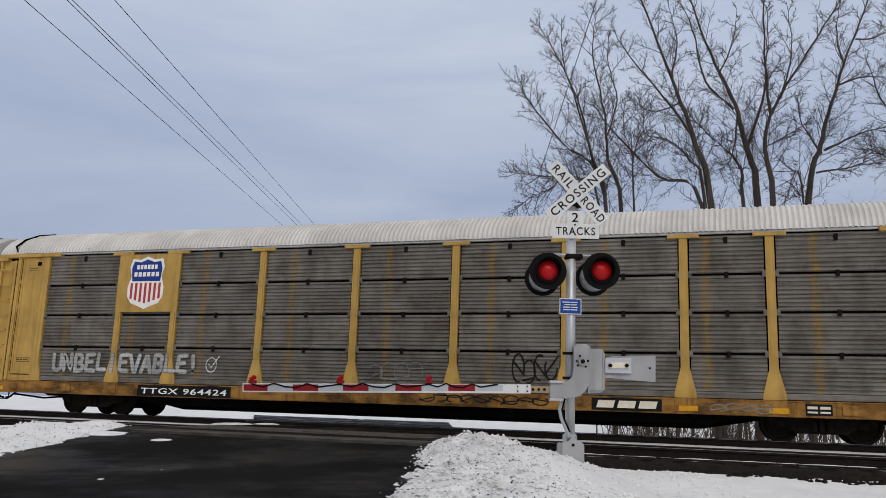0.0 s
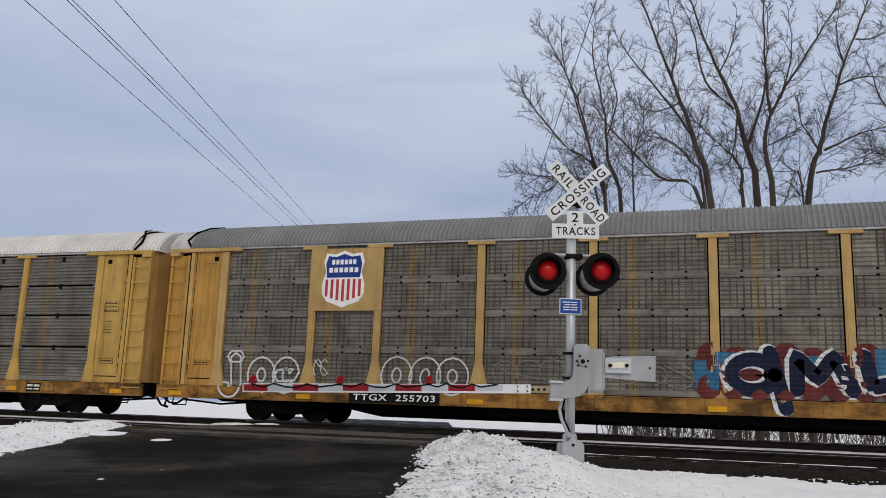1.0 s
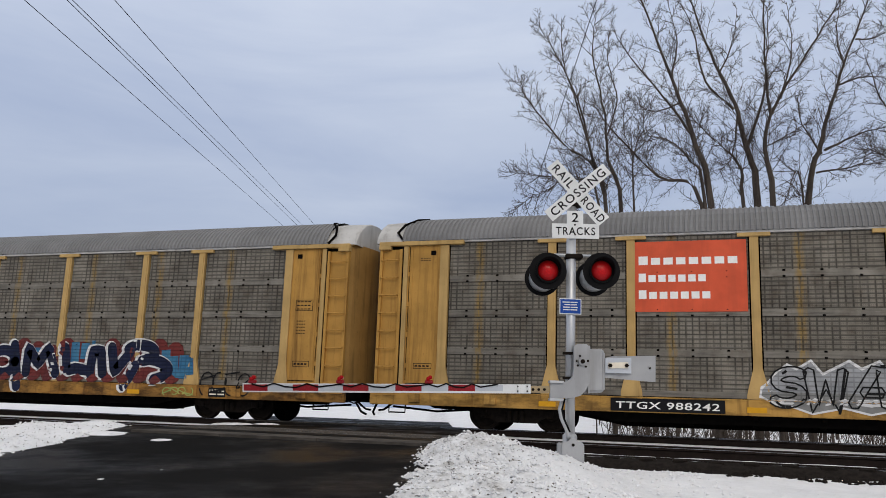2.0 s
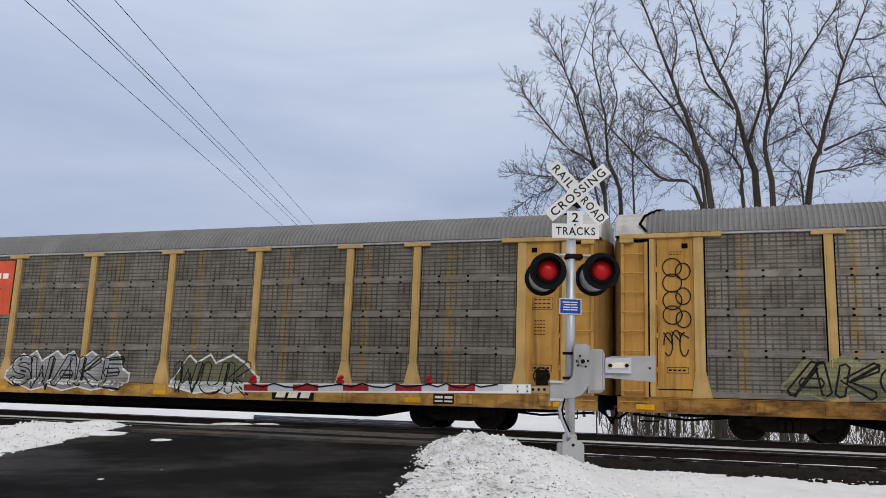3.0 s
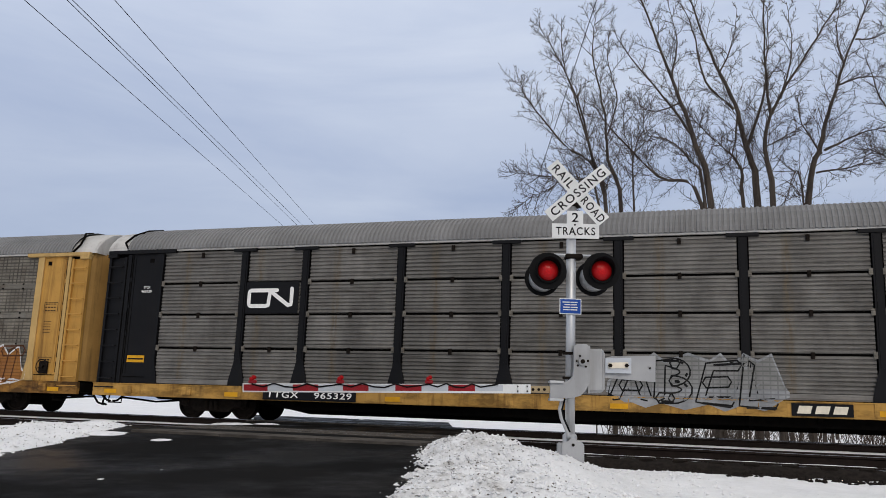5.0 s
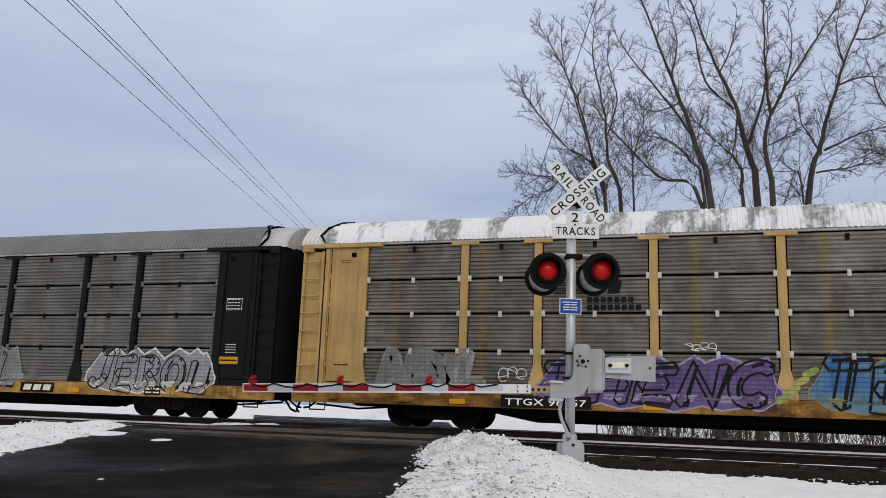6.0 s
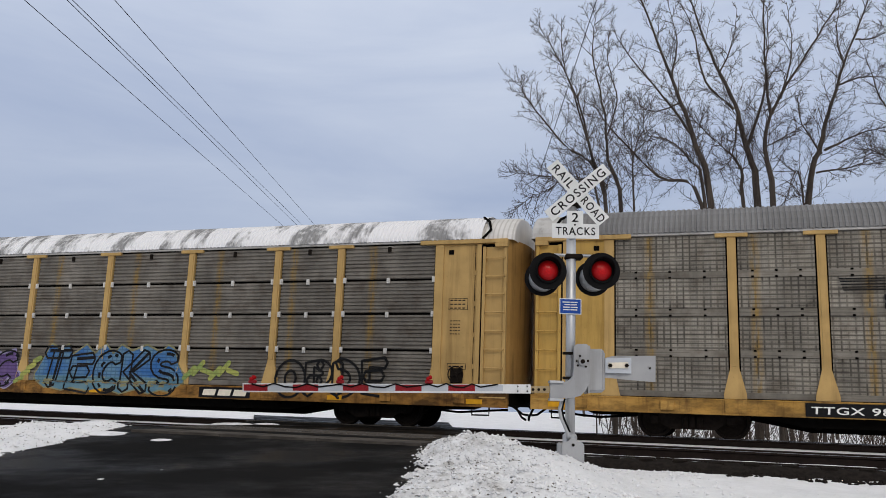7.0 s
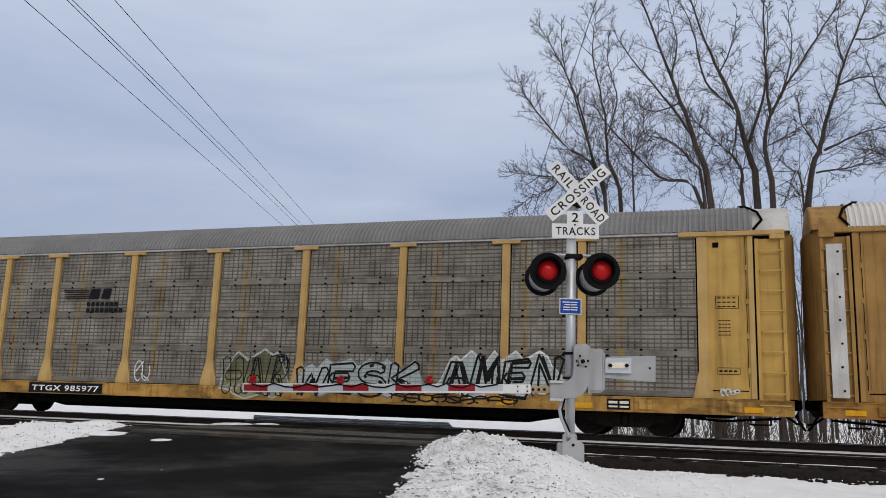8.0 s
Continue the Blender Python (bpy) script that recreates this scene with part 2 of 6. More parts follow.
NEAR_TOP = -0.085                     # head of the nearer track's rails
NEAR_Y, MAIN_Y, GAUGE = -5.28, 1.52, 1.505


def ease(a, b, v):
    t = min(1.0, max(0.0, (v - a) / (b - a)))
    return t * t * (3 - 2 * t)


def road_z(y):
    if y < -7.2:
        return NEAR_TOP - 0.078 * (-7.2 - y) - 0.004
    z = NEAR_TOP - 0.004 + 0.083 * ease(-3.9, 0.3, y)
    return z - 0.22 * ease(3.2, 12, y) + 1.0 * ease(14, 110, y)


def fuzz(x, y, f, seed=0.0):
    return noise.noise(Vector((x * f, y * f, seed)))


def bank_z(x, y):
    """Snow and ballast off the road."""
    s, w = Vector((x, y + 20.97)).dot(AWAY), Vector((x, y + 20.97)).dot(ACROSS)
    if y < -6.10:
        z = -0.47 + (0.06 if x > -7 else 0.11) * ease(-6.45, -6.75, y) - 0.066 * max(0.0, -6.8 - y)
    elif y < -3.9:
        z = -0.235
    elif y < 0.2:
        z = -0.235 + 0.075 * ease(-3.9, 0.0, y)
    elif y < 3.4:
        z = -0.16
    else:
        z = -0.16 - 0.16 * ease(3.4, 10, y) + 1.35 * ease(24, 70, y)
    if w > -1.5 and y < -6.9:
        level = road_z(y) + 0.05
        z += max(0.0, level - z) * (1 - ease(0.9, 3.0, w)) * ease(-6.9, -7.6, y)
    if y < -6.9:
        z += 0.11 * fuzz(x, y, 0.35, 3) * ease(-6.9, -8, y)
    # ploughed bank on the far side of the mast and the heap at its end
    if w > -1.5:
        z += 0.27 * math.exp(-(((w - 0.52) / 0.50) ** 2) - ((s - 12.35) / 0.7) ** 2)
        z += 0.10 * math.exp(-(((w - 0.85) / 0.75) ** 2)) * ease(13.2, 11.6, s)
    if w < -4.0 and y < -6.9:
        level = road_z(y) + 0.035 + 0.05 * fuzz(x, y, 2.3, 31)
        z += max(0.0, level - z) * ease(-11.0, -6.6, w) * ease(-6.65, -7.25, y)
        z += 0.04 * fuzz(x, y, 3.1, 32) + 0.03 * fuzz(x, y, 7.0, 33)
    if -7.5 < w < -4.0 and -3.6 < y < 0.2:
        z += 0.10 * math.exp(-(((w + 4.9) / 0.7) ** 2))
    z += 0.17 * math.exp(-((x + 2.15) ** 2 + (y + 9.1) ** 2) / 0.45)
    rough = 0.4 if y > -6.9 else 1.0
    if y > 4:
        rough = 0.7
    heap = math.exp(-(((w - 0.6) / 1.1) ** 2)) * (1 if 2 < s < 13.6 else 0)
    return z + rough * (0.035 * fuzz(x, y, 1.6, 1) + 0.018 * fuzz(x, y, 4.6, 2) + 0.008 * fuzz(x, y, 9.0, 7)) + heap * (0.075 * fuzz(x, y, 3.6, 5) + 0.05 * fuzz(x, y, 8.5, 6))


def land_z(x, y):
    s, w = Vector((x, y + 20.97)).dot(AWAY), Vector((x, y + 20.97)).dot(ACROSS)
    ragged = 0.22 * fuzz(x, y, 1.1, 8) + 0.10 * fuzz(x, y, 4.0, 9)
    right = -0.18 - 0.05 * max(0.0, 13 - s)
    left = -5.75 + 0.75 * ease(-7.2, -6.6, y) if y < 3.3 else min(-5.0, -0.225 * s)
    inside = ease(left - 0.2 + ragged, left + 0.2 + ragged, w) * (1 - ease(right - 0.12 + ragged, right + 0.22 + ragged, w))
    inside *= 1 - ease(50, 60, s)
    return bank_z(x, y) * (1 - inside) + (road_z(y) - 0.07) * inside


def spread(dense_lo, dense_hi, step, far, grow=1.35):
    mid = list(np.arange(dense_lo, dense_hi + 1e-6, step))
    out, d = [], step
    v = dense_hi
    while v < far:
        d *= grow
        v += d
        out.append(v)
    low, d, v = [], step, dense_lo
    while v > -far:
        d *= grow
        v -= d
        low.append(v)
    return low[::-1] + mid + out


def grid_mesh(name, xs, ys, height, material):
    verts = [(x, y, height(x, y)) for y in ys for x in xs]
    n = len(xs)
    faces = [(j * n + i, j * n + i + 1, (j + 1) * n + i + 1, (j + 1) * n + i) for j in range(len(ys) - 1) for i in range(n - 1)]
    me = bpy.data.meshes.new(name)
    me.from_pydata(verts, [], faces)
    me.materials.append(material)
    for p in me.polygons:
        p.use_smooth = True
    return me


def snow_material():
    k = Nodes("old_snow")
    c = k.mix(k.ramp(k.noise(0.8, 6), 0.3, 0.7), (0.82, 0.825, 0.835), (0.93, 0.93, 0.93))
    grit = k.ramp(k.noise(13, 5, 0.7), 0.60, 0.70)
    x, y, z = k.xyz()
    across = k.math("ADD", k.math("MULTIPLY", x, 0.9456), k.math("MULTIPLY_ADD", y, 0.3254, 6.82))
    thrown = k.ramp(k.math("ABSOLUTE", k.math("SUBTRACT", across, 0.1)), 0.5, 1.5, (1, 1, 1), (0, 0, 0))
    thrown = k.math("MAXIMUM", thrown, k.ramp(k.math("ABSOLUTE", k.math("ADD", across, 5.0)), 0.2, 0.9, (1, 1, 1), (0, 0, 0)))
    where = k.math("MAXIMUM", k.math("MULTIPLY", k.ramp(k.noise(0.9, 4, 0.6), 0.40, 0.62), 0.6), thrown)
    c = k.mix(k.math("MULTIPLY", k.math("MULTIPLY", grit, where), 0.65), c, (0.20, 0.18, 0.155))
    wash = k.ramp(k.noise(3.4, 6, 0.7), 0.42, 0.66)
    c = k.mix(k.math("MULTIPLY", wash, k.math("MULTIPLY_ADD", thrown, 0.45, 0.12)), c, (0.30, 0.28, 0.255))
    k.bump(k.math("ADD", k.noise(7, 7, 0.75), k.math("MULTIPLY", k.noise(45, 3), 0.4)), 0.6, 0.06)
    return k.done(c, 0.6, 0, 0.35)


def asphalt_material():
    k = Nodes("wet_asphalt")
    c = k.mix(k.ramp(k.noise(0.6, 6, 0.6, (0.5, 1.2, 1)), 0.3, 0.7), (0.0030, 0.0029, 0.0029), (0.0095, 0.0087, 0.0080))
    dry = k.ramp(k.noise(1.1, 6, 0.65, (0.8, 1.6, 1)), 0.56, 0.70)
    c = k.mix(k.math("MULTIPLY", dry, 0.36), c, (0.038, 0.034, 0.030))
    c = k.mix(k.math("MULTIPLY", k.ramp(k.noise(70, 2), 0.55, 0.75), 0.2), c, (0.03, 0.028, 0.026))
    wet = k.ramp(k.noise(0.55, 5, 0.6), 0.42, 0.62, (0.75,) * 3, (0.30,) * 3)
    k.bump(k.noise(120, 3, 0.6), 0.35, 0.006)
    return k.done(c, wet, 0, 0.022)


SNOW, ASPHALT = snow_material(), asphalt_material()
BALLAST = plain("dark_ballast", (0.014, 0.011, 0.009), 0.95, 0, 0.5, 14, 0.6)

xs = spread(-17.0, 9.0, 0.11, 2500)
ys = spread(-18.5, 3.6, 0.11, 2500)
tagged(new("ground", grid_mesh("ground", xs, ys, land_z, SNOW)), "old white snow over the verge and fields, gritty by the road", "snow", kind="structure")


def build_road():
    """The asphalt, laid along its own line, over the crossing and away to the horizon."""
    ss = list(np.arange(-12, 34, 0.25)) + list(np.geomspace(34, 1500, 40))
    ws = list(np.arange(-6.0, 0.81, 0.2))
    verts, faces = [], []
    for s in ss:
        for w in ws:
            p = AWAY * s + ACROSS * w
            y = p.y - 20.97
            under = 0.3 if w < -5.1 and y > -6.8 else 0.0
            verts.append((p.x, y, road_z(y) - under + 0.006 * fuzz(p.x, y, 0.8, 11)))
    n = len(ws)
    for j in range(len(ss) - 1):
        for i in range(n - 1):
            faces.append((j * n + i, j * n + i + 1, (j + 1) * n + i + 1, (j + 1) * n + i))
    # the apron that widens beyond the tracks
    ys_, k = list(np.arange(3.4, 42.0, 0.6)), len(verts)
    for y in ys_:
        for i in range(9):
            s = (y + 20.97) / 0.9456
            w = -5.2 - max(0.0, 0.225 * s - 5.2) * i / 8
            p = AWAY * ((y + 20.97 - 0.3254 * w) / 0.9456) + ACROSS * w
            verts.append((p.x, y, road_z(y)))
    for j in range(len(ys_) - 1):
        faces += [(k + j * 9 + i, k + j * 9 + i + 1, k + j * 9 + i + 10, k + j * 9 + i + 9) for i in range(8)]
    me = bpy.data.meshes.new("road")
    me.from_pydata(verts, [], faces)
    me.materials.append(ASPHALT)
    for p in me.polygons:
        p.use_smooth = True
    tagged(new("road", me), "dark wet asphalt road with worn lighter patches", "road", kind="structure")


build_road()

RAIL = plain("rail_steel", (0.016, 0.011, 0.009), 0.8, 0.1, 0.3, 9)
HEAD = plain("polished_rail_head", (0.42, 0.42, 0.43), 0.28, 1.0, 0.15, 6)
TIE = plain("creosoted_tie", (0.014, 0.011, 0.009), 0.95, 0, 0.4, 7, 0.5)


def track(label, yc, top, x0, x1):
    """Two rails of flat-bottomed section on ties."""
    base = tagged(empty("railway_track", pose(0, yc, top)), label, "railway track", kind="structure")
    sec = [(-0.075, -0.18), (0.075, -0.18), (0.075, -0.168), (0.012, -0.145), (0.010, -0.045), (0.036, -0.034), (0.036, -0.006), (0.030, -0.001), (-0.030, -0.001), (-0.036, -0.006), (-0.036, -0.034), (-0.010, -0.045), (-0.012, -0.145), (-0.075, -0.168)]
    bm = tidy(prism(bmesh.new(), sec, x0, x1, "yz"))
    me = mesh_of("rail", bm, RAIL)
    crown = mesh_of("rail_head", box(bmesh.new(), x0, x1, -0.027, 0.027, -0.001, 0.003), HEAD)
    for side in (-1, 1):
        r = put("rail", me, base, pose(0, side * GAUGE / 2, 0), "rusty brown steel rail")
        put("rail_head", crown, r, None, "bright worn running surface")
    tie = mesh_of("tie", box(bmesh.new(), -0.115, 0.115, -1.02, 1.02, -0.34, -0.172, 0.012), TIE)
    x = -24.0
    while x < 12:
        w = ACROSS.dot(Vector((x, yc + 20.97)))
        if not -6.0 < w < 0.3:
            put("tie", tie, base, pose(x, 0, 0, 0, 0, random.uniform(-1, 1)))
        x += 0.55
    return base


def crossing_deck():
    """Worn panels between and beside the rails where the road crosses, with grooves for the flanges."""
    bands = []
    for yc, top in ((NEAR_Y, NEAR_TOP), (MAIN_Y, 0.0)):
        lo, hi = yc - GAUGE / 2, yc + GAUGE / 2
        bands += [(lo - 0.75, lo - 0.05, top), (lo + 0.11, yc - 0.01, top), (yc + 0.01, hi - 0.11, top), (hi + 0.05, hi + 0.75, top)]
    deck = tagged(empty("crossing_deck"), "worn dark panels of the level crossing", "crossing", kind="structure")
    for y0, y1, top in bands + [(-8.2, -6.84, NEAR_TOP - 0.012)]:
        mid = (y0 + y1) / 2
        xa, xb = [(w - 0.3254 * (mid + 20.97)) / 0.9456 for w in (-5.1, 0.0)]
        n = 3
        for i in range(n):
            a, b = xa + (xb - xa) * i / n, xa + (xb - xa) * (i + 1) / n - 0.012
            drop = 0.030 if y0 == -8.2 else 0.0
            bm = prism(bmesh.new(), [(y0, top - 0.08 - drop), (y1, top - 0.08), (y1, top + 0.004), (y0, top + 0.004 - drop)], a, b, "yz")
            part("panel", tidy(bm), PANEL, deck)


PANEL = plain("dusty_crossing_panel", (0.066, 0.058, 0.050), 0.9, 0, 0.45, 3, 0.4)
crossing_deck()


def ballast_shoulder(y0, y1, x0, x1, seed):
    """Dark stones showing through the snow along the track."""
    rnd = random.Random(seed)
    verts, faces = [], []
    for i in range(4200):
        x, y = rnd.uniform(x0, x1), rnd.triangular(y0, y1, y1)
        w = ACROSS.dot(Vector((x, y + 20.97)))
        if -5.9 < w < 0.6:
            continue
        if fuzz(x, y, 1.3, seed) + 0.9 * (y - y0) / (y1 - y0) < 0.25:
            continue
        r = rnd.uniform(0.02, 0.05)
        z = land_z(x, y) + r * 0.2
        k = len(verts)
        for dx, dy, dz in ((1, 0, 0), (-1, 0, 0), (0, 1, 0), (0, -1, 0), (0, 0, 1), (0, 0, -1)):
            verts.append((x + dx * r * rnd.uniform(0.6, 1.3), y + dy * r * rnd.uniform(0.6, 1.3), z + dz * r * rnd.uniform(0.5, 1.0)))
        for a in (0, 1):
            for b in (2, 3):
                for c in (4, 5):
                    faces.append((k + a, k + b, k + c))
    me = bpy.data.meshes.new("ballast")
    me.from_pydata(verts, [], faces)
    me.materials.append(BALLAST)
    tagged(new("ballast", me), "dark ballast stones along the rusty rail", "ballast", kind="stuff")


ballast_shoulder(-7.25, -6.40, -3.5, 9.0, 41)
ballast_shoulder(-6.90, -6.35, -22.0, -11.0, 42)


def ballast_bed(x0, x1):
    """The dark shoulder that carries the ends of the ties."""
    xs_, ys_ = np.arange(x0, x1, 0.12), (-6.66, -6.58, -6.5, -6.42, -6.34, -6.26, -6.18, -6.10)
    def height(x, y):
        return -0.275 - 0.20 * ease(-6.22, -6.66, y) + 0.03 * fuzz(x, y, 5, 21) + 0.02 * fuzz(x, y, 14, 22)
    tagged(new("ballast_shoulder", grid_mesh("ballast_shoulder", list(xs_), list(ys_), height, BALLAST)), "dark gravel shoulder beside the rail", "ballast", kind="structure")


ballast_bed(-3.9, 40.0)
ballast_bed(-60.0, -11.7)

track("nearer railway track, rusty rails half buried in snow", NEAR_Y, NEAR_TOP, -400, 400)
track("main railway track under the freight train", MAIN_Y, 0.0, -400, 400)


# ---------------------------------------------------------------- the freight cars
POSTS = (1.415, 4.30, 7.137, 9.08)
DOORPOST = 11.92
ROWS = ((3.84, 4.765), (2.93, 3.80), (1.97, 2.89), (1.06, 1.93))
SIDE = -1.52
kept = {}


def once(key, make):
    if key not in kept:
        kept[key] = make()
    return kept[key]


def post_mesh(mat):
    def make():
        bm = bmesh.new()
        prism(bm, [(-0.10, 1.62), (-0.10, 4.70), (0.10, 4.70), (0.10, 1.62), (0.25, 1.02), (0.25, 0.92), (-0.25, 0.92), (-0.25, 1.02)], SIDE, SIDE + 0.10)
        box(bm, -0.055, 0.055, SIDE - 0.016, SIDE, 1.66, 4.66)
        return mesh_of("post", tidy(bm), mat)
    return once(("post", mat.name), make)


def cap_mesh(mat):
    return once(("cap", mat.name), lambda: mesh_of("post_cap", box(bmesh.new(), -0.37, 0.37, SIDE - 0.035, SIDE + 0.06, 4.70, 4.79, 0.008), mat))


def ribbed_mesh(width, row, mat):
    def make():
        z0, z1 = row
        n = 9
        step = (z1 - z0) / n
        pts = []
        for i in range(n):
            z = z0 + i * step
            pts += [(SIDE + 0.075, z + 0.004), (SIDE + 0.040, z + step * 0.28), (SIDE + 0.040, z + step * 0.66), (SIDE + 0.075, z + step * 0.92)]
        bm = bmesh.new()
        a = [bm.verts.new((-width / 2, y, z)) for y, z in pts]
        b = [bm.verts.new((width / 2, y, z)) for y, z in pts]
        for i in range(len(pts) - 1):
            bm.faces.new((a[i], b[i], b[i + 1], a[i + 1]))
        return mesh_of("side_panel", bm, mat)
    return once(("rib", round(width, 2), row, mat.name), make)


def pierced_mesh(width, row, mat):
    def make():
        z0, z1 = row
        bm = bmesh.new()
        n = max(3, int(width / 0.30))
        xsn = np.linspace(-width / 2, width / 2, 2 * n + 1)
        prev = None
        for i, x in enumerate(xsn):
            y = SIDE + 0.06 + (0.016 if i % 2 else 0.0)
            col = (bm.verts.new((x, y, z0 - 0.02)), bm.verts.new((x, y, z1 + 0.02)))
            if prev:
                bm.faces.new((prev[0], col[0], col[1], prev[1]))
            prev = col
        return mesh_of("side_panel", bm, mat)
    return once(("pierced", round(width, 2), row, mat.name), make)


def seam_mesh(width, z, mat):
    def make():
        bm = bmesh.new()
        box(bm, -width / 2, width / 2, SIDE + 0.036, SIDE + 0.055, z - 0.085, z + 0.085, 0.006)
        return mesh_of("seam_strip", bm, mat)
    return once(("seam", round(width, 2), round(z, 2), mat.name), make)


def bolt_mesh():
    """A dark clip with its bolt, over the edge of a seam strip."""
    def make():
        bm = box(bmesh.new(), -0.032, 0.032, SIDE + 0.022, SIDE + 0.036, -0.022, 0.022, 0.005)
        box(bm, -0.012, 0.012, SIDE + 0.012, SIDE + 0.022, -0.012, 0.012)
        return mesh_of("bolt", bm, SOOT_AND_SHADE)
    return once("bolt", make)


def clip_mesh(z, mat):
    """Bracket that ties two rows of screens together."""
    def make():
        bm = box(bmesh.new(), -0.045, 0.045, SIDE + 0.0, SIDE + 0.05, z - 0.10, z + 0.05, 0.008)
        box(bm, -0.02, 0.02, SIDE - 0.02, SIDE, z - 0.05, z + 0.01)
        return mesh_of("bracket", bm, mat)
    return once(("clip", round(z, 2), mat.name), make)


def roof_mesh(mat):
    def make():
        prof = [(-1.55, 4.84), (-1.52, 4.96), (-1.42, 5.12), (-1.22, 5.33), (-0.92, 5.52), (-0.5, 5.64), (0, 5.68)]
        prof += [(-y, z) for y, z in prof[-2::-1]]
        bm = bmesh.new()
        step = 0.125
        n = int(2 * 13.15 / step)
        prev = None
        for i in range(n):
            for f, lift in ((0.0, 0.0), (0.30, 0.0), (0.42, 0.022), (0.86, 0.022)):
                x = -13.15 + (i + f) * step
                ring = []
                for y, z in prof:
                    d = Vector((y, (z - 4.2))).normalized()
                    ring.append(bm.verts.new((x, y + d.x * lift, z + d.y * lift)))
                if prev:
                    for a in range(len(ring) - 1):
                        bm.faces.new((prev[a], ring[a], ring[a + 1], prev[a + 1]))
                prev = ring
        return mesh_of("roof", tidy(bm), mat)
    return once(("roof", mat.name), make)


def roof_cap_mesh(mat):
    """Rounded hood over the end doors."""
    def make():
        prof = [(-1.50, 4.82), (-1.47, 4.96), (-1.36, 5.12), (-1.14, 5.33), (-0.85, 5.50), (-0.45, 5.61), (0, 5.65)]
        prof += [(-y, z) for y, z in prof[-2::-1]]
        bm = bmesh.new()
        rings = [[bm.verts.new((x, y * f, 4.82 + (z - 4.82) * g)) for y, z in prof] for x, f, g in ((13.02, 1.0, 1.0), (13.55, 1.0, 1.0), (13.88, 0.985, 0.99), (13.92, 0.95, 0.96))]
        for a, b in zip(rings, rings[1:]):
            for i in range(len(prof) - 1):
                bm.faces.new((a[i], b[i], b[i + 1], a[i + 1]))
        bm.faces.new(rings[-1])
        return mesh_of("roof_hood", tidy(bm), mat)
    return once(("hood", mat.name), make)


def hood_seal_mesh():
    def make():
        bm = tube(bmesh.new(), [(13.10, -1.52, 4.86), (13.30, -1.46, 5.10), (13.20, -1.22, 5.36), (12.95, -0.9, 5.56), (12.8, -0.4, 5.68)], 0.035, 5)
        return mesh_of("hood_seal", bm, SOOT_AND_SHADE)
    return once("seal", make)


def end_door_mesh(mat):
    """Half of a radial end door, bowed outwards."""
    def make():
        bm = bmesh.new()
        prev = None
        for i in range(9):
            a = i / 8
            y = -1.46 + 1.44 * a
            x = 13.70 + 0.36 * math.sin(a * math.pi / 2) ** 0.7
            col = (bm.verts.new((x, y, 0.95)), bm.verts.new((x, y, 4.86)))
            if prev:
                bm.faces.new((prev[0], col[0], col[1], prev[1]))
            prev = col
        return mesh_of("end_door", tidy(bm), mat)
    return once(("enddoor", mat.name), make)


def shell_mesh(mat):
    """A near-black sheet behind the screens, standing for the shade in their gaps."""
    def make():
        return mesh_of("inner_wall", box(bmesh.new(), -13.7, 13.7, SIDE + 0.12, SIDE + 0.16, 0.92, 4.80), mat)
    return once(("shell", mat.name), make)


def far_wall_mesh(mat):
    return once(("farwall", mat.name), lambda: mesh_of("far_wall", box(bmesh.new(), -13.7, 13.7, 1.42, 1.52, 0.92, 4.86), mat))


def deck_mesh(mat):
    return once(("deck", mat.name), lambda: mesh_of("deck", box(bmesh.new(), -13.7, 13.7, -1.35, 1.42, 0.88, 0.94), mat))


def side_beam_mesh(mat):
    return once(("beam", mat.name), lambda: mesh_of("roof_rail", box(bmesh.new(), -11.6, 11.6, SIDE - 0.005, SIDE + 0.09, 4.79, 4.85, 0.006), mat))


def base_rail_mesh(mat):
    def make():
        bm = box(bmesh.new(), -12.0, 12.0, SIDE + 0.02, SIDE + 0.10, 0.93, 1.07, 0.006)
        return mesh_of("base_rail", bm, mat)
    return once(("baserail", mat.name), make)


def sill_mesh(mat):
    def make():
        bm = box(bmesh.new(), -13.85, 13.85, SIDE - 0.03, SIDE + 0.10, 0.55, 0.91, 0.01)
        box(bm, -13.85, 13.85, SIDE - 0.05, SIDE - 0.03, 0.885, 0.912)
        for p in POSTS:
            for s in (-1, 1):
                box(bm, s * p - 0.24, s * p + 0.24, SIDE - 0.055, SIDE - 0.03, 0.60, 0.885, 0.006)
        for x in (-10.6, 10.6, -12.6, 12.6):
            box(bm, x - 0.15, x + 0.15, SIDE - 0.09, SIDE - 0.03, 0.62, 0.84, 0.01)
        return mesh_of("side_sill", bm, mat)
    return once(("sill", mat.name), make)


def under_mesh():
    def make():
        bm = bmesh.new()
        prism(bm, [(-8.6, 0.56), (8.6, 0.56), (7.6, 0.33), (-7.6, 0.33)], SIDE + 0.35, SIDE + 0.45)
        prism(bm, [(-13.5, 0.88), (13.5, 0.88), (12.5, 0.5), (8.7, 0.45), (7.4, 0.22), (-7.4, 0.22), (-8.7, 0.45), (-12.5, 0.5)], -0.22, 0.22)
        for i in range(-5, 6):
            prism(bm, [(SIDE + 0.05, 0.60), (1.45, 0.60), (0.7, 0.24), (-0.9, 0.30)], i * 1.46 - 0.05, i * 1.46 + 0.05, "yz")
        box(bm, -12.6, 12.6, SIDE + 0.1, 1.45, 0.60, 0.87)
        box(bm, -0.9, 0.9, -1.1, -0.45, 0.28, 0.58, 0.05)
        return mesh_of("underframe", tidy(bm), SOOT_AND_SHADE)
    return once("under", make)


WHEEL_R = 0.42


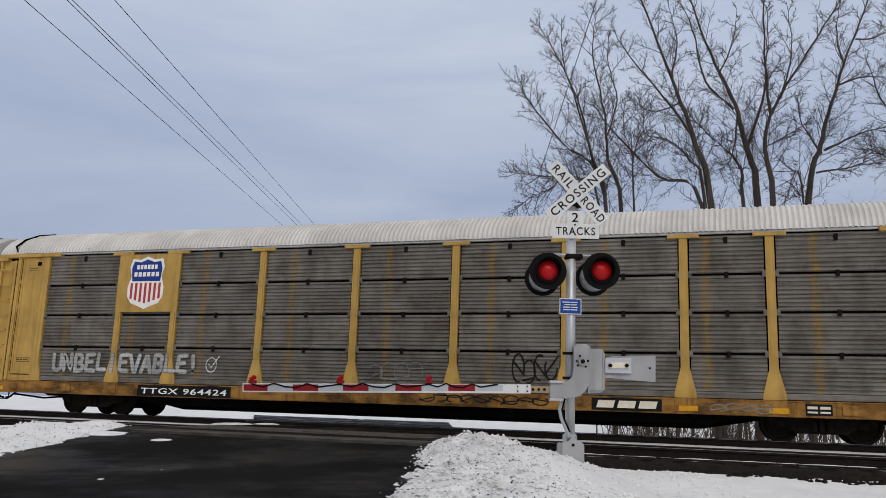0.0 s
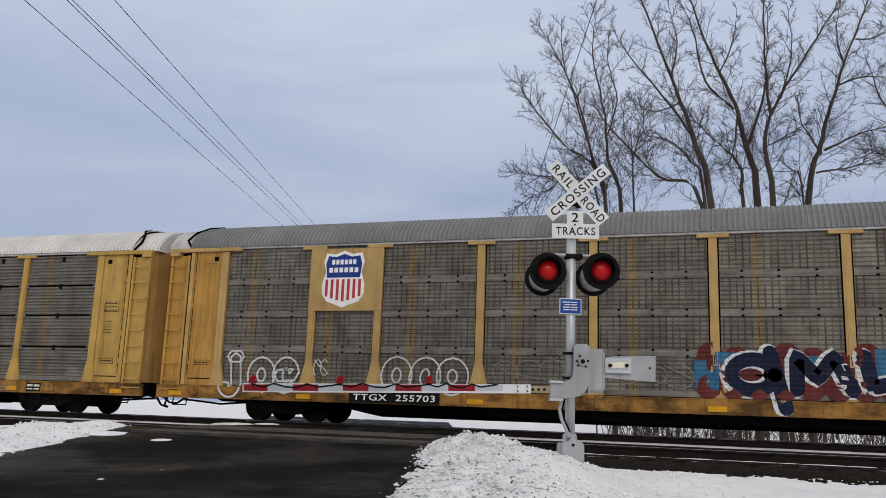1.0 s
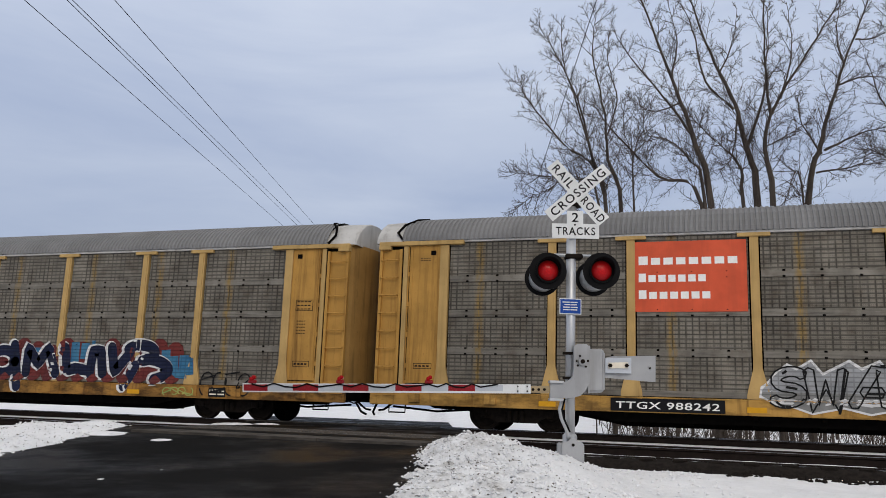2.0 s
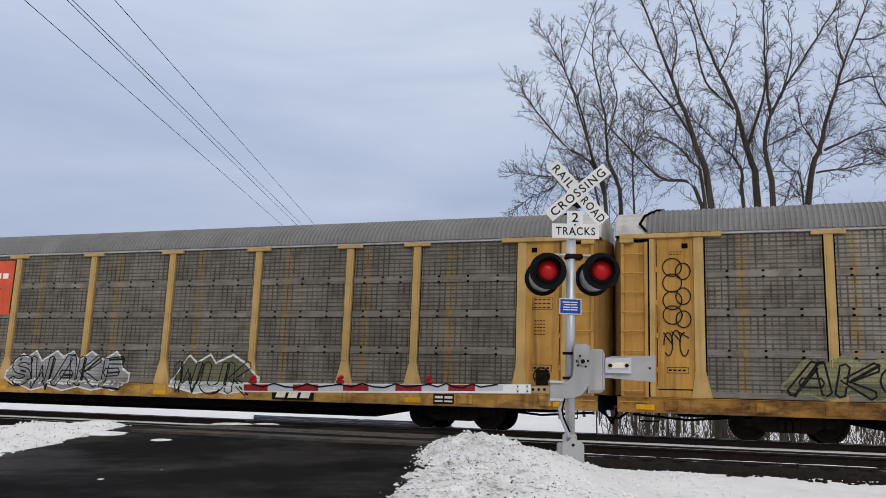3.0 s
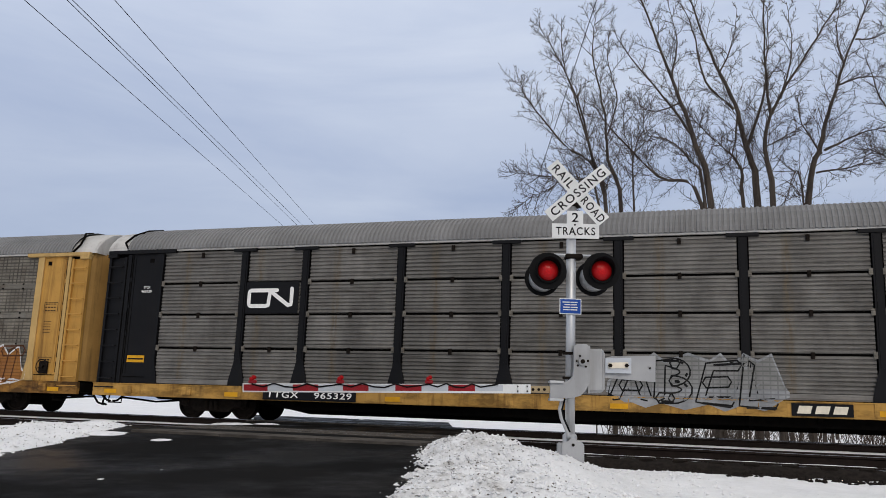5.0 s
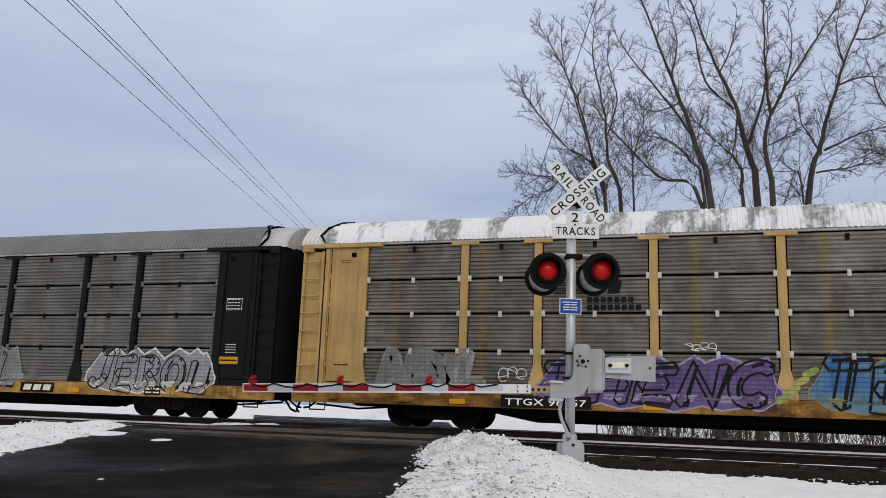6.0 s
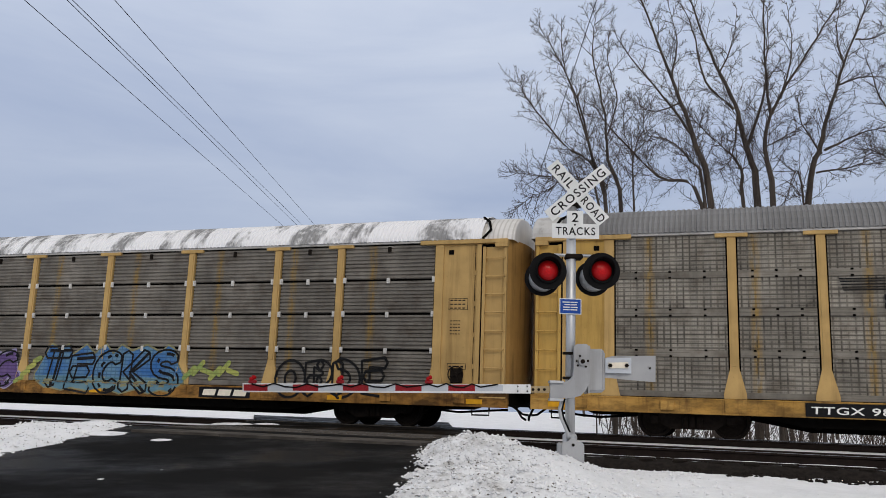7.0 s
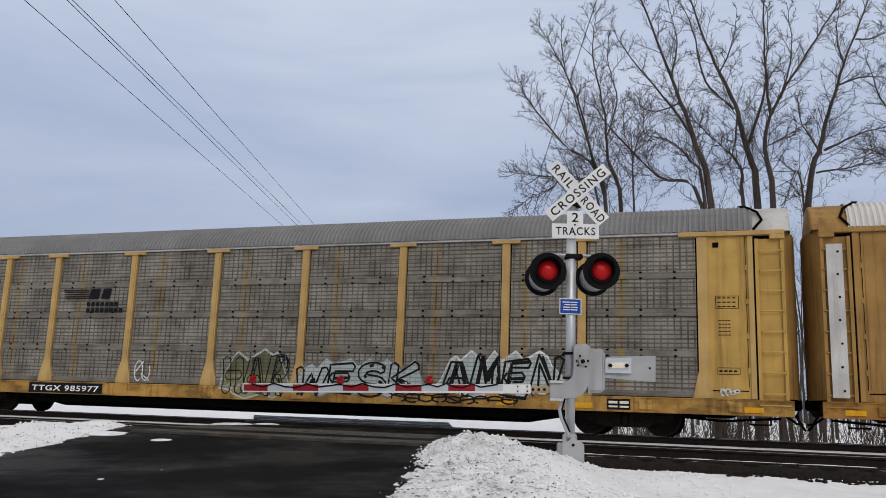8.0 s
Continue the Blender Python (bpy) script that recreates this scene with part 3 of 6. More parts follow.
def wheelset_mesh():
    def make():
        bm = bmesh.new()
        for s in (-1, 1):
            prof = [(s * 0.68, 0.10), (s * 0.68, WHEEL_R + 0.022), (s * 0.70, WHEEL_R + 0.020), (s * 0.715, WHEEL_R), (s * 0.81, WHEEL_R - 0.006), (s * 0.815, WHEEL_R - 0.06), (s * 0.76, WHEEL_R - 0.085), (s * 0.745, 0.16), (s * 0.82, 0.12), (s * 0.83, 0.05)]
            turned(bm, prof, 28)
        tube(bm, [(0, -1.02, 0), (0, 1.02, 0)], 0.075, 10)
        return mesh_of("wheelset", tidy(bm), STEEL)
    return once("wheelset", make)


def truck_frame_mesh():
    def make():
        bm = bmesh.new()
        out = [(-1.13, 0.50), (-1.02, 0.58), (-0.72, 0.58), (-0.42, 0.66), (0.42, 0.66), (0.72, 0.58), (1.02, 0.58), (1.13, 0.50), (1.08, 0.36), (0.78, 0.36), (0.50, 0.20), (-0.50, 0.20), (-0.78, 0.36), (-1.08, 0.36)]
        for y in (-1.06, 0.92):
            prism(bm, out, y, y + 0.14)
            for x in (-0.8665, 0.8665):
                box(bm, x - 0.11, x + 0.11, y - 0.05, y + 0.02, 0.33, 0.51, 0.02)
            for x in (-0.16, 0.0, 0.16):
                turned(bm, [(0.24, 0.06), (0.30, 0.075), (0.46, 0.075), (0.50, 0.06)], 8, (x, y - 0.03, 0), "z")
        box(bm, -0.22, 0.22, -1.05, 1.05, 0.42, 0.62, 0.02)
        return mesh_of("side_frame", tidy(bm), STEEL)
    return once("truckframe", make)


def gear_mesh():
    """Coupler, draft gear, uncoupling rod and slack air hoses of one end."""
    def make():
        bm = bmesh.new()
        box(bm, 13.3, 13.93, -0.12, 0.12, 0.74, 0.98, 0.03)
        box(bm, 13.89, 14.11, -0.17, 0.13, 0.72, 1.00, 0.05)
        tube(bm, [(13.9, -1.45, 0.62), (13.95, -1.1, 0.55), (14.0, -0.2, 0.70)], 0.02, 5)
        tube(bm, [(13.9, -0.9, 0.60), (14.05, -0.82, 0.34), (14.10, -0.6, 0.28)], 0.03, 6)
        tube(bm, [(13.7, -0.3, 0.60), (13.95, -0.3, 0.42), (14.10, -0.32, 0.40)], 0.03, 6)
        tube(bm, [(12.9, -1.40, 0.56), (12.9, -1.42, 0.36), (13.35, -1.42, 0.36), (13.35, -1.40, 0.56)], 0.022, 5)
        tube(bm, [(11.3, -0.5, 0.5), (12.3, -0.6, 0.42), (13.6, -0.5, 0.52)], 0.03, 5)
        box(bm, 13.2, 13.86, -1.4, 1.4, 0.62, 0.90, 0.02)
        return mesh_of("coupler", tidy(bm), SOOT_AND_SHADE)
    return once("gear", make)


def end_frame_mesh(mat):
    def make():
        bm = bmesh.new()
        prism(bm, [(DOORPOST - 0.10, 1.55), (DOORPOST - 0.10, 4.72), (DOORPOST + 0.13, 4.72), (DOORPOST + 0.13, 1.55), (DOORPOST + 0.22, 0.92), (DOORPOST - 0.24, 0.92)], SIDE - 0.01, SIDE + 0.10)
        box(bm, 12.96, 13.08, SIDE - 0.01, SIDE + 0.10, 0.92, 4.72, 0.006)
        return mesh_of("end_post", tidy(bm), mat)
    return once(("endframe", mat.name), make)


def end_sheet_mesh(mat):
    def make():
        bm = box(bmesh.new(), DOORPOST + 0.13, 12.96, SIDE + 0.035, SIDE + 0.10, 0.92, 4.72)
        box(bm, 12.82, 12.85, SIDE + 0.020, SIDE + 0.035, 1.2, 4.70)
        box(bm, DOORPOST + 0.2, 12.8, SIDE + 0.022, SIDE + 0.035, 1.12, 1.16)
        for z in (1.5, 2.3, 3.1, 3.9):
            box(bm, 12.90, 12.955, SIDE + 0.005, SIDE + 0.035, z, z + 0.12)
        return mesh_of("end_sheet", bm, mat)
    return once(("endsheet", mat.name), make)


def header_mesh(mat):
    def make():
        bm = box(bmesh.new(), 11.40, 13.78, SIDE - 0.06, SIDE + 0.14, 4.725, 4.835, 0.01)
        box(bm, 13.45, 13.78, SIDE - 0.075, SIDE + 0.10, 4.62, 4.725, 0.01)
        return mesh_of("header_beam", bm, mat)
    return once(("header", mat.name), make)


def ladder_mesh(mat):
    def make():
        bm = box(bmesh.new(), 13.12, 13.20, SIDE - 0.02, SIDE + 0.10, 0.80, 4.64, 0.006)
        box(bm, 13.68, 13.76, SIDE - 0.02, SIDE + 0.10, 0.80, 4.64, 0.006)
        box(bm, 13.20, 13.68, SIDE + 0.06, SIDE + 0.13, 0.80, 4.64)
        box(bm, 13.12, 13.80, SIDE - 0.05, SIDE + 0.08, 0.78, 0.81)
        return mesh_of("ladder", bm, mat)
    return once(("ladder", mat.name), make)


def rung_mesh(mat):
    def make():
        bm = tube(bmesh.new(), [(13.22, SIDE, 0.0), (13.22, SIDE - 0.055, 0.0), (13.72, SIDE - 0.055, 0.0), (13.72, SIDE, 0.0)], 0.020, 6)
        return mesh_of("rung", bm, mat)
    return once(("rung", mat.name), make)


def joint_mesh():
    """The dark gap beside the end sheet and the shadowed slot under its hinges."""
    def make():
        bm = box(bmesh.new(), 13.082, 13.118, SIDE + 0.012, SIDE + 0.05, 0.94, 4.70)
        box(bm, 12.905, 12.918, SIDE + 0.024, SIDE + 0.034, 1.18, 4.70)
        box(bm, DOORPOST + 0.15, 12.9, SIDE + 0.024, SIDE + 0.034, 1.09, 1.11)
        box(bm, 12.18, 12.32, SIDE + 0.024, SIDE + 0.034, 4.46, 4.58)
        return mesh_of("door_joint", bm, SOOT_AND_SHADE)
    return once("joint", make)


def mirror(me):
    """The same part for the other end."""
    def make():
        bm = bmesh.new()
        bm.from_mesh(me)
        for v in bm.verts:
            v.co.x = -v.co.x
        bmesh.ops.reverse_faces(bm, faces=bm.faces[:])
        out = bpy.data.meshes.new(me.name)
        bm.to_mesh(out)
        bm.free()
        out.materials.append(me.materials[0])
        return out
    return once(("mirror", me.name), make)


def autorack(label, screens, trim, ends, sill, roof, cap=None, board=False, pale_bays=False):
    """A covered car carrier with its screens, posts, doors and trucks. Its origin lies between the rails under its middle."""
    car = tagged(empty("autorack_car"), label, "freight car", "freight train")
    ribbed = screens in (RIB, SILVER)
    put("inner_wall", shell_mesh(SOOT_AND_SHADE), car)
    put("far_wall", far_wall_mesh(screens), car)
    put("deck", deck_mesh(SOOT_AND_SHADE), car)
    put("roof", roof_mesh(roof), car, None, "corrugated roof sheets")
    put("roof_rail", side_beam_mesh(CAP_GREY), car, None, "pale steel edge below the roof")
    put("base_rail", base_rail_mesh(screens if ribbed else PALE), car)
    put("side_sill", sill_mesh(sill), car, None, "dirty yellow side sill")
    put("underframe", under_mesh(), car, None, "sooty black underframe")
    xs_ = sorted([-p for p in POSTS] + list(POSTS))
    for x in xs_:
        p = put("post", post_mesh(trim), car, pose(x, 0, 0))
        put("post_cap", cap_mesh(trim), p)
    edges = [-DOORPOST] + xs_ + [DOORPOST]
    for a, b in zip(edges, edges[1:]):
        # screens stop short, so the near-black backing draws shadow lines beside the posts
        width, mid = b - a - 0.27, (a + b) / 2
        for row in ROWS:
            put("side_panel", (ribbed_mesh if ribbed else pierced_mesh)(width, row, LIGHT_PIERCED if pale_bays and width < 2 else screens), car, pose(mid, 0, 0))
        for z in (3.82, 2.91, 1.95):
            if board and abs(mid + 8.175) < 0.1 and z > 2.9:
                continue
            if ribbed:
                put("bracket", clip_mesh(z, STEEL if board else LATCH), car, pose(mid, 0, 0))
                for e in (a + 0.14, b - 0.14):
                    put("bracket", clip_mesh(z, PALE if board else LATCH), car, pose(e, 0, 0.02))
            else:
                seam = put("seam_strip", seam_mesh(width, z, PALE), car, pose(mid, 0, 0))
                for i in range(3):
                    for dz in (-0.07, 0.07):
                        put("bolt", bolt_mesh(), seam, pose(width * (i - 1) * 0.31, 0, z + dz))
        if ribbed and not (board and abs(mid + 8.175) < 0.1):
            put("bracket", clip_mesh(4.66, STEEL), car, pose(mid, 0, 0))
    for s in (-1, 1):
        def side(me):
            return me if s > 0 else mirror(me)
        put("end_post", side(end_frame_mesh(trim)), car)
        put("end_sheet", side(end_sheet_mesh(ends)), car)
        put("header_beam", side(header_mesh(trim)), car)
        lad = put("ladder", side(ladder_mesh(ends)), car)
        for i in range(8):
            put("rung", side(rung_mesh(ends)), lad, pose(0, 0, 1.05 + i * 0.47))
        # yellow cars get darker ochre doors, painting in the shade on their end faces
        door = BLACK if ends is BLACK else OCHRE
        put("end_door", side(end_door_mesh(door)), car)
        put("end_door", side(end_door_mesh(door)), car, Matrix.Diagonal((1, -1, 1, 1)))
        put("door_joint", side(joint_mesh()), car)
        put("roof_hood", side(roof_cap_mesh(cap or CAP_GREY)), car, None, "rounded end hood over the doors")
        put("hood_seal", side(hood_seal_mesh()), car)
        put("coupler", side(gear_mesh()), car, None, "black coupler with air hoses")
        truck = empty("truck", pose(s * 10.06, 0, 0))
        truck.parent = car
        put("side_frame", truck_frame_mesh(), truck)
        for x in (-0.8665, 0.8665):
            axle = put("wheelset", wheelset_mesh(), truck, pose(x, 0, WHEEL_R))
            axles.append(axle)
    return car


axles = []
cars = []
cars.append(autorack("covered car carrier with dull yellow ends and grey screens", PIERCED, YELLOW, YELLOW, SILL, ROOF_GREY))
cars.append(autorack("white-roofed car carrier with ribbed grey screens and shield emblem", RIB, BRIGHT, BRIGHT, SILL, ROOF_WHITE, ROOF_WHITE, True))
cars.append(autorack("grey-roofed car carrier with pierced screens, shield emblem and bold graffiti", PIERCED, TAN, YELLOW, SILL, ROOF_GREY, None, True))
cars.append(autorack("grey-roofed yellow car carrier with a red name panel", PIERCED, TAN, YELLOW, FRESH_SILL, ROOF_GREY))
cars.append(autorack("grey-roofed yellow car carrier with green and violet graffiti", PIERCED, TAN, YELLOW, SILL, ROOF_GREY, None, False, True))
cars.append(autorack("car carrier with black posts and doors and silver ribbed screens", SILVER, BLACK, BLACK, FRESH_SILL, ROOF_GREY, None, True))
cars.append(autorack("frosted white-roofed car carrier with ribbed screens and violet and blue graffiti", RIB, TAN, TAN, SILL, ROOF_FROST, ROOF_WHITE))
cars.append(autorack("grey-roofed yellow car carrier with silver graffiti", LIGHT_PIERCED, TAN, BRIGHT, FRESH_SILL, ROOF_GREY))
cars.append(autorack("tall yellow car carrier with a white end post", PIERCED, OCHRE, OCHRE, SILL, ROOF_WHITE, OCHRE))
SPEED, SLOWING, SPACING, START = 21.838, 0.010, 28.282, -8.268
SLACK = {2: -0.05, 3: 0.11}


# ---------------------------------------------------------------- lettering and painted marks on the cars
def words(name, body, width, height, mat, m, parent, lift=0.003, shear=0.0, gap=1.0, label=""):
    """Letters of the built-in font, fitted to a width and height, standing in the xz plane."""
    cu = bpy.data.curves.new(name, "FONT")
    cu.body, cu.size, cu.shear, cu.space_character = body, 1.0, shear, gap
    cu.offset, cu.resolution_u = 0.012, 3
    tmp = bpy.data.objects.new(name, cu)
    scene.collection.objects.link(tmp)
    me = bpy.data.meshes.new_from_object(tmp.evaluated_get(bpy.context.evaluated_depsgraph_get()))
    bpy.data.objects.remove(tmp)
    xs0, ys0 = [v.co.x for v in me.vertices], [v.co.y for v in me.vertices]
    x0, x1, y0, y1 = min(xs0), max(xs0), min(ys0), max(ys0)
    for v in me.vertices:
        v.co = ((v.co.x - x0) / (x1 - x0) * width - width / 2, -lift, (v.co.y - y0) / (y1 - y0) * height - height / 2)
    me.materials.clear()
    me.materials.append(mat)
    return put(name, me, parent, m, label)


def surface_y(x, z):
    """The outermost surface of a car's flank."""
    if z < 0.915:
        for p in POSTS:
            if abs(abs(x) - p) < 0.26:
                return SIDE - 0.056
        return SIDE - (0.051 if z > 0.88 else 0.031)
    for p in POSTS:
        reach = 0.11 if z > 1.62 else 0.11 + 0.15 * (1.62 - z) / 0.6
        if abs(abs(x) - p) < reach:
            return SIDE - (0.017 if abs(abs(x) - p) < 0.06 and z > 1.66 else 0.001)
    if abs(x) > DOORPOST - 0.12:
        if abs(x) < DOORPOST + 0.14:
            return SIDE - 0.011
        return SIDE + 0.02
    if z < 1.08:
        return SIDE + 0.02
    return SIDE + 0.022


def drape(name, ribbons, mat, parent, lift, label="", round_ends=True):
    """Flat strokes of paint laid over posts, screens and sill alike. Each ribbon: points (x, z) and a half width."""
    verts, faces = [], []
    k = 0
    for pts, r in ribbons:
        fine = [Vector(pts[0])]
        for a, b in zip(pts, pts[1:]):
            a, b = Vector(a), Vector(b)
            n = max(1, int((b - a).length / 0.07))
            fine += [a.lerp(b, (i + 1) / n) for i in range(n)]
        k += 1
        out = lift + 0.00015 * (k % 20)
        first = None
        for i, p in enumerate(fine):
            d = fine[min(i + 1, len(fine) - 1)] - fine[max(i - 1, 0)]
            if d.length < 1e-6:
                d = Vector((1, 0))
            d.normalize()
            side = Vector((-d.y, d.x))
            row = []
            for f in (-1, -0.33, 0.33, 1):
                q = p + side * (r * f)
                q.y = max(0.565, q.y)
                row.append(len(verts))
                verts.append((q.x, surface_y(q.x, q.y) - out, q.y))
            if first:
                for a in range(3):
                    faces.append((first[a], first[a + 1], row[a + 1], row[a]))
            first = row
        for end in (fine[0], fine[-1]) if round_ends else ():
            c = len(verts)
            verts.append((end.x, surface_y(end.x, max(0.565, end.y)) - out - 0.0004, max(0.565, end.y)))
            m = 10
            for j in range(m):
                q = end + Vector((math.cos(2 * math.pi * j / m), math.sin(2 * math.pi * j / m))) * r
                q.y = max(0.565, q.y)
                verts.append((q.x, surface_y(q.x, q.y) - out - 0.0004, q.y))
            for j in range(m):
                faces.append((c, c + 1 + j, c + 1 + (j + 1) % m))
    me = bpy.data.meshes.new(name)
    me.from_pydata(verts, [], faces)
    me.materials.append(mat)
    return tagged(put(name, me, parent, None, label), kind="stuff")


def arc(cx, cz, rx, rz, a0, a1, n=9):
    return [(cx + rx * math.cos(radians(a0 + (a1 - a0) * i / n)), cz + rz * math.sin(radians(a0 + (a1 - a0) * i / n))) for i in range(n + 1)]


GLYPHS = {
    "A": [[(0.05, 0), (0.45, 1), (0.6, 1), (0.95, 0)], [(0.25, 0.36), (0.75, 0.36)]],
    "B": [[(0.15, 0), (0.15, 1), (0.6, 1)], arc(0.5, 0.75, 0.35, 0.25, 90, -90), arc(0.5, 0.25, 0.42, 0.25, 90, -90), [(0.15, 0), (0.5, 0)]],
    "C": [arc(0.55, 0.5, 0.45, 0.5, 50, 310, 14)],
    "D": [[(0.15, 0), (0.15, 1)], arc(0.2, 0.5, 0.65, 0.5, 90, -90, 12)],
    "E": [[(0.9, 1), (0.15, 0.95), (0.12, 0.05), (0.95, 0)], [(0.15, 0.52), (0.75, 0.55)]],
    "H": [[(0.12, 0), (0.12, 1)], [(0.88, 0), (0.88, 1)], [(0.12, 0.5), (0.88, 0.52)]],
    "J": [[(0.3, 1), (0.95, 1)], [(0.65, 1), (0.65, 0.25)], arc(0.35, 0.25, 0.3, 0.25, 0, -160)],
    "K": [[(0.12, 0), (0.12, 1)], [(0.9, 1), (0.2, 0.48), (0.95, 0)]],
    "L": [[(0.2, 1), (0.15, 0.05), (0.95, 0.05)]],
    "M": [[(0.05, 0), (0.18, 1), (0.5, 0.3), (0.82, 1), (0.95, 0)]],
    "N": [[(0.1, 0), (0.12, 1), (0.85, 0.03), (0.9, 1)]],
    "O": [arc(0.5, 0.5, 0.42, 0.48, 0, 360, 18)],
    "R": [[(0.15, 0), (0.15, 1), (0.6, 1)], arc(0.55, 0.74, 0.32, 0.26, 90, -90), [(0.5, 0.48), (0.95, 0)]],
    "S": [arc(0.5, 0.75, 0.4, 0.25, 30, 270, 10) + arc(0.5, 0.25, 0.42, 0.25, 90, -150, 10)],
    "T": [[(0.02, 0.98), (0.98, 1)], [(0.5, 1), (0.46, 0)]],
    "U": [[(0.1, 1), (0.1, 0.35)] + arc(0.5, 0.3, 0.4, 0.3, 180, 360, 10) + [(0.9, 1)]],
    "V": [[(0.02, 1), (0.45, 0), (0.58, 0), (0.95, 1)]],
    "W": [[(0.02, 1), (0.2, 0), (0.5, 0.65), (0.78, 0), (0.98, 1)]],
    "d": [arc(0.42, 0.32, 0.36, 0.32, 0, 360, 16), [(0.80, 1), (0.80, 0.0)]],
    "e": [[(0.1, 0.38), (0.85, 0.42)] + arc(0.48, 0.4, 0.38, 0.4, 10, 310, 14)],
    "j": [[(0.5, 1), (0.5, 0.2)] + arc(0.2, 0.15, 0.3, 0.25, 0, -170, 8), [(0.25, 1), (0.75, 1)]],
    "o": [arc(0.5, 0.4, 0.42, 0.4, 0, 360, 16)],
    "!": [[(0.5, 1), (0.5, 0.35)], [(0.5, 0.08), (0.5, 0.03)]],
    "P": [[(0.15, 0), (0.15, 1), (0.6, 1)], arc(0.55, 0.72, 0.34, 0.28, 90, -90), [(0.55, 0.44), (0.15, 0.44)]],
    "I": [[(0.5, 0), (0.5, 1)]],
}


def strokes(body, x0, x1, z0, z1, wild=0.05, lean=0.0, seed=1):
    """Skeletons of hand-drawn letters over a stretch of the flank."""
    rnd = random.Random(seed)
    step = (x1 - x0) / len(body)
    out = []
    for i, ch in enumerate(body):
        up, tall, wide = rnd.uniform(-wild, wild), 1 + rnd.uniform(-wild, wild), 0.86
        tilt = rnd.uniform(-wild, wild) * 1.5 + lean
        for line in GLYPHS.get(ch, []):
            pts = []
            for u, v in line:
                zz = z0 + (z1 - z0) * (v * tall + up)
                pts.append((x0 + step * (i + 0.07 + wide * u) + tilt * (zz - z0), zz))
            out.append(pts)
    return out


def piece(car, body, x0, x1, z0, z1, fill, line, halo=None, cloud=None, thick=0.13, edge=0.045, seed=1, wild=0.06, lean=0.0, shine=None, label="spray-painted graffiti lettering"):
    """Graffiti in layers of paint: cloud, halo, outline, fill and shine."""
    base = strokes(body, x0 + thick, x1 - thick, z0 + thick, z1 - thick, wild, lean, seed)
    rnd = random.Random(seed + 5)
    rough = wild > 0.055 and len(body) < 9
    if rough:
        grown = []
        for p in base:
            q = [tuple(p[0])] + [(a + rnd.uniform(-0.03, 0.03), b + rnd.uniform(-0.03, 0.03)) for a, b in p[1:-1]] + [tuple(p[-1])]
            for e, o in ((0, 1), (-1, -2)):
                d = (Vector(q[e]) - Vector(q[o])).normalized()
                tip = Vector(q[e]) + d * thick * rnd.uniform(0.5, 1.2)
                if e == 0:
                    q.insert(0, (tip.x, tip.y))
                else:
                    q.append((tip.x, tip.y))
            grown.append(q)
            if rnd.random() < 0.55:
                k0 = Vector(rnd.choice(p))
                a = rnd.choice((35, 60, 125, 150, 215, 330)) + rnd.uniform(-12, 12)
                k1 = k0 + Vector((math.cos(radians(a)), math.sin(radians(a)))) * rnd.uniform(0.22, 0.45)
                grown.append([tuple(k0), (k1.x, min(z1 + 0.1, max(0.62, k1.y)))])
        base = grown
    g = None
    if cloud:
        blots = []
        n = int((x1 - x0) / 0.42)
        for i in range(n + 1):
            x = x0 + (x1 - x0) * i / n
            zt = z1 - rnd.uniform(0.1, 0.5)
            blots.append(([(x, z0 + 0.2), (x + rnd.uniform(-0.2, 0.2), zt)], rnd.uniform(0.20, 0.32)))
        for i in range(n):
            x = x0 + (x1 - x0) * (i + 0.5) / n
            zz = rnd.choice((z1 - 0.1, z0 + 0.2))
            blots.append(([(x, zz), (x + rnd.uniform(-0.3, 0.3), zz + (0.3 if zz > 1.2 else -0.2))], rnd.uniform(0.05, 0.12)))
        g = drape("graffiti", blots, cloud, car, 0.003, label)
    if halo:
        h = drape("graffiti" if g is None else "halo", [(p, thick + edge * 2.0) for p in base], halo, g or car, 0.0075, label if g is None else "", not rough)
        g = g or h
    depth = [([(a + 0.07, b - 0.06) for a, b in p], thick + edge * 0.6) for p in base] if rough else []
    o = drape("graffiti" if g is None else "outline", [(p, thick + edge) for p in base] + depth, line, g or car, 0.012, label if g is None else "", not rough)
    g = g or o
    drape("fill", [(p, thick * (rnd.uniform(0.72, 1.0) if rough else 1.0)) for p in base], fill, g, 0.0165, "", not rough)
    if rough:
        cuts = []
        for p in base:
            c = Vector(rnd.choice(p))
            a = rnd.uniform(0, math.pi)
            d = Vector((math.cos(a), math.sin(a))) * thick * rnd.uniform(0.8, 1.6)
            cuts.append(([tuple(c - d), tuple(c + d)], rnd.uniform(0.010, 0.022)))
        drape("ink_line", cuts, line, g, 0.025, "", False)
    if shine:
        drape("shine", [([(a[0], a[1] + thick * 0.35) for a in p], thick * 0.28) for p in base], shine, g, 0.021)
    return g


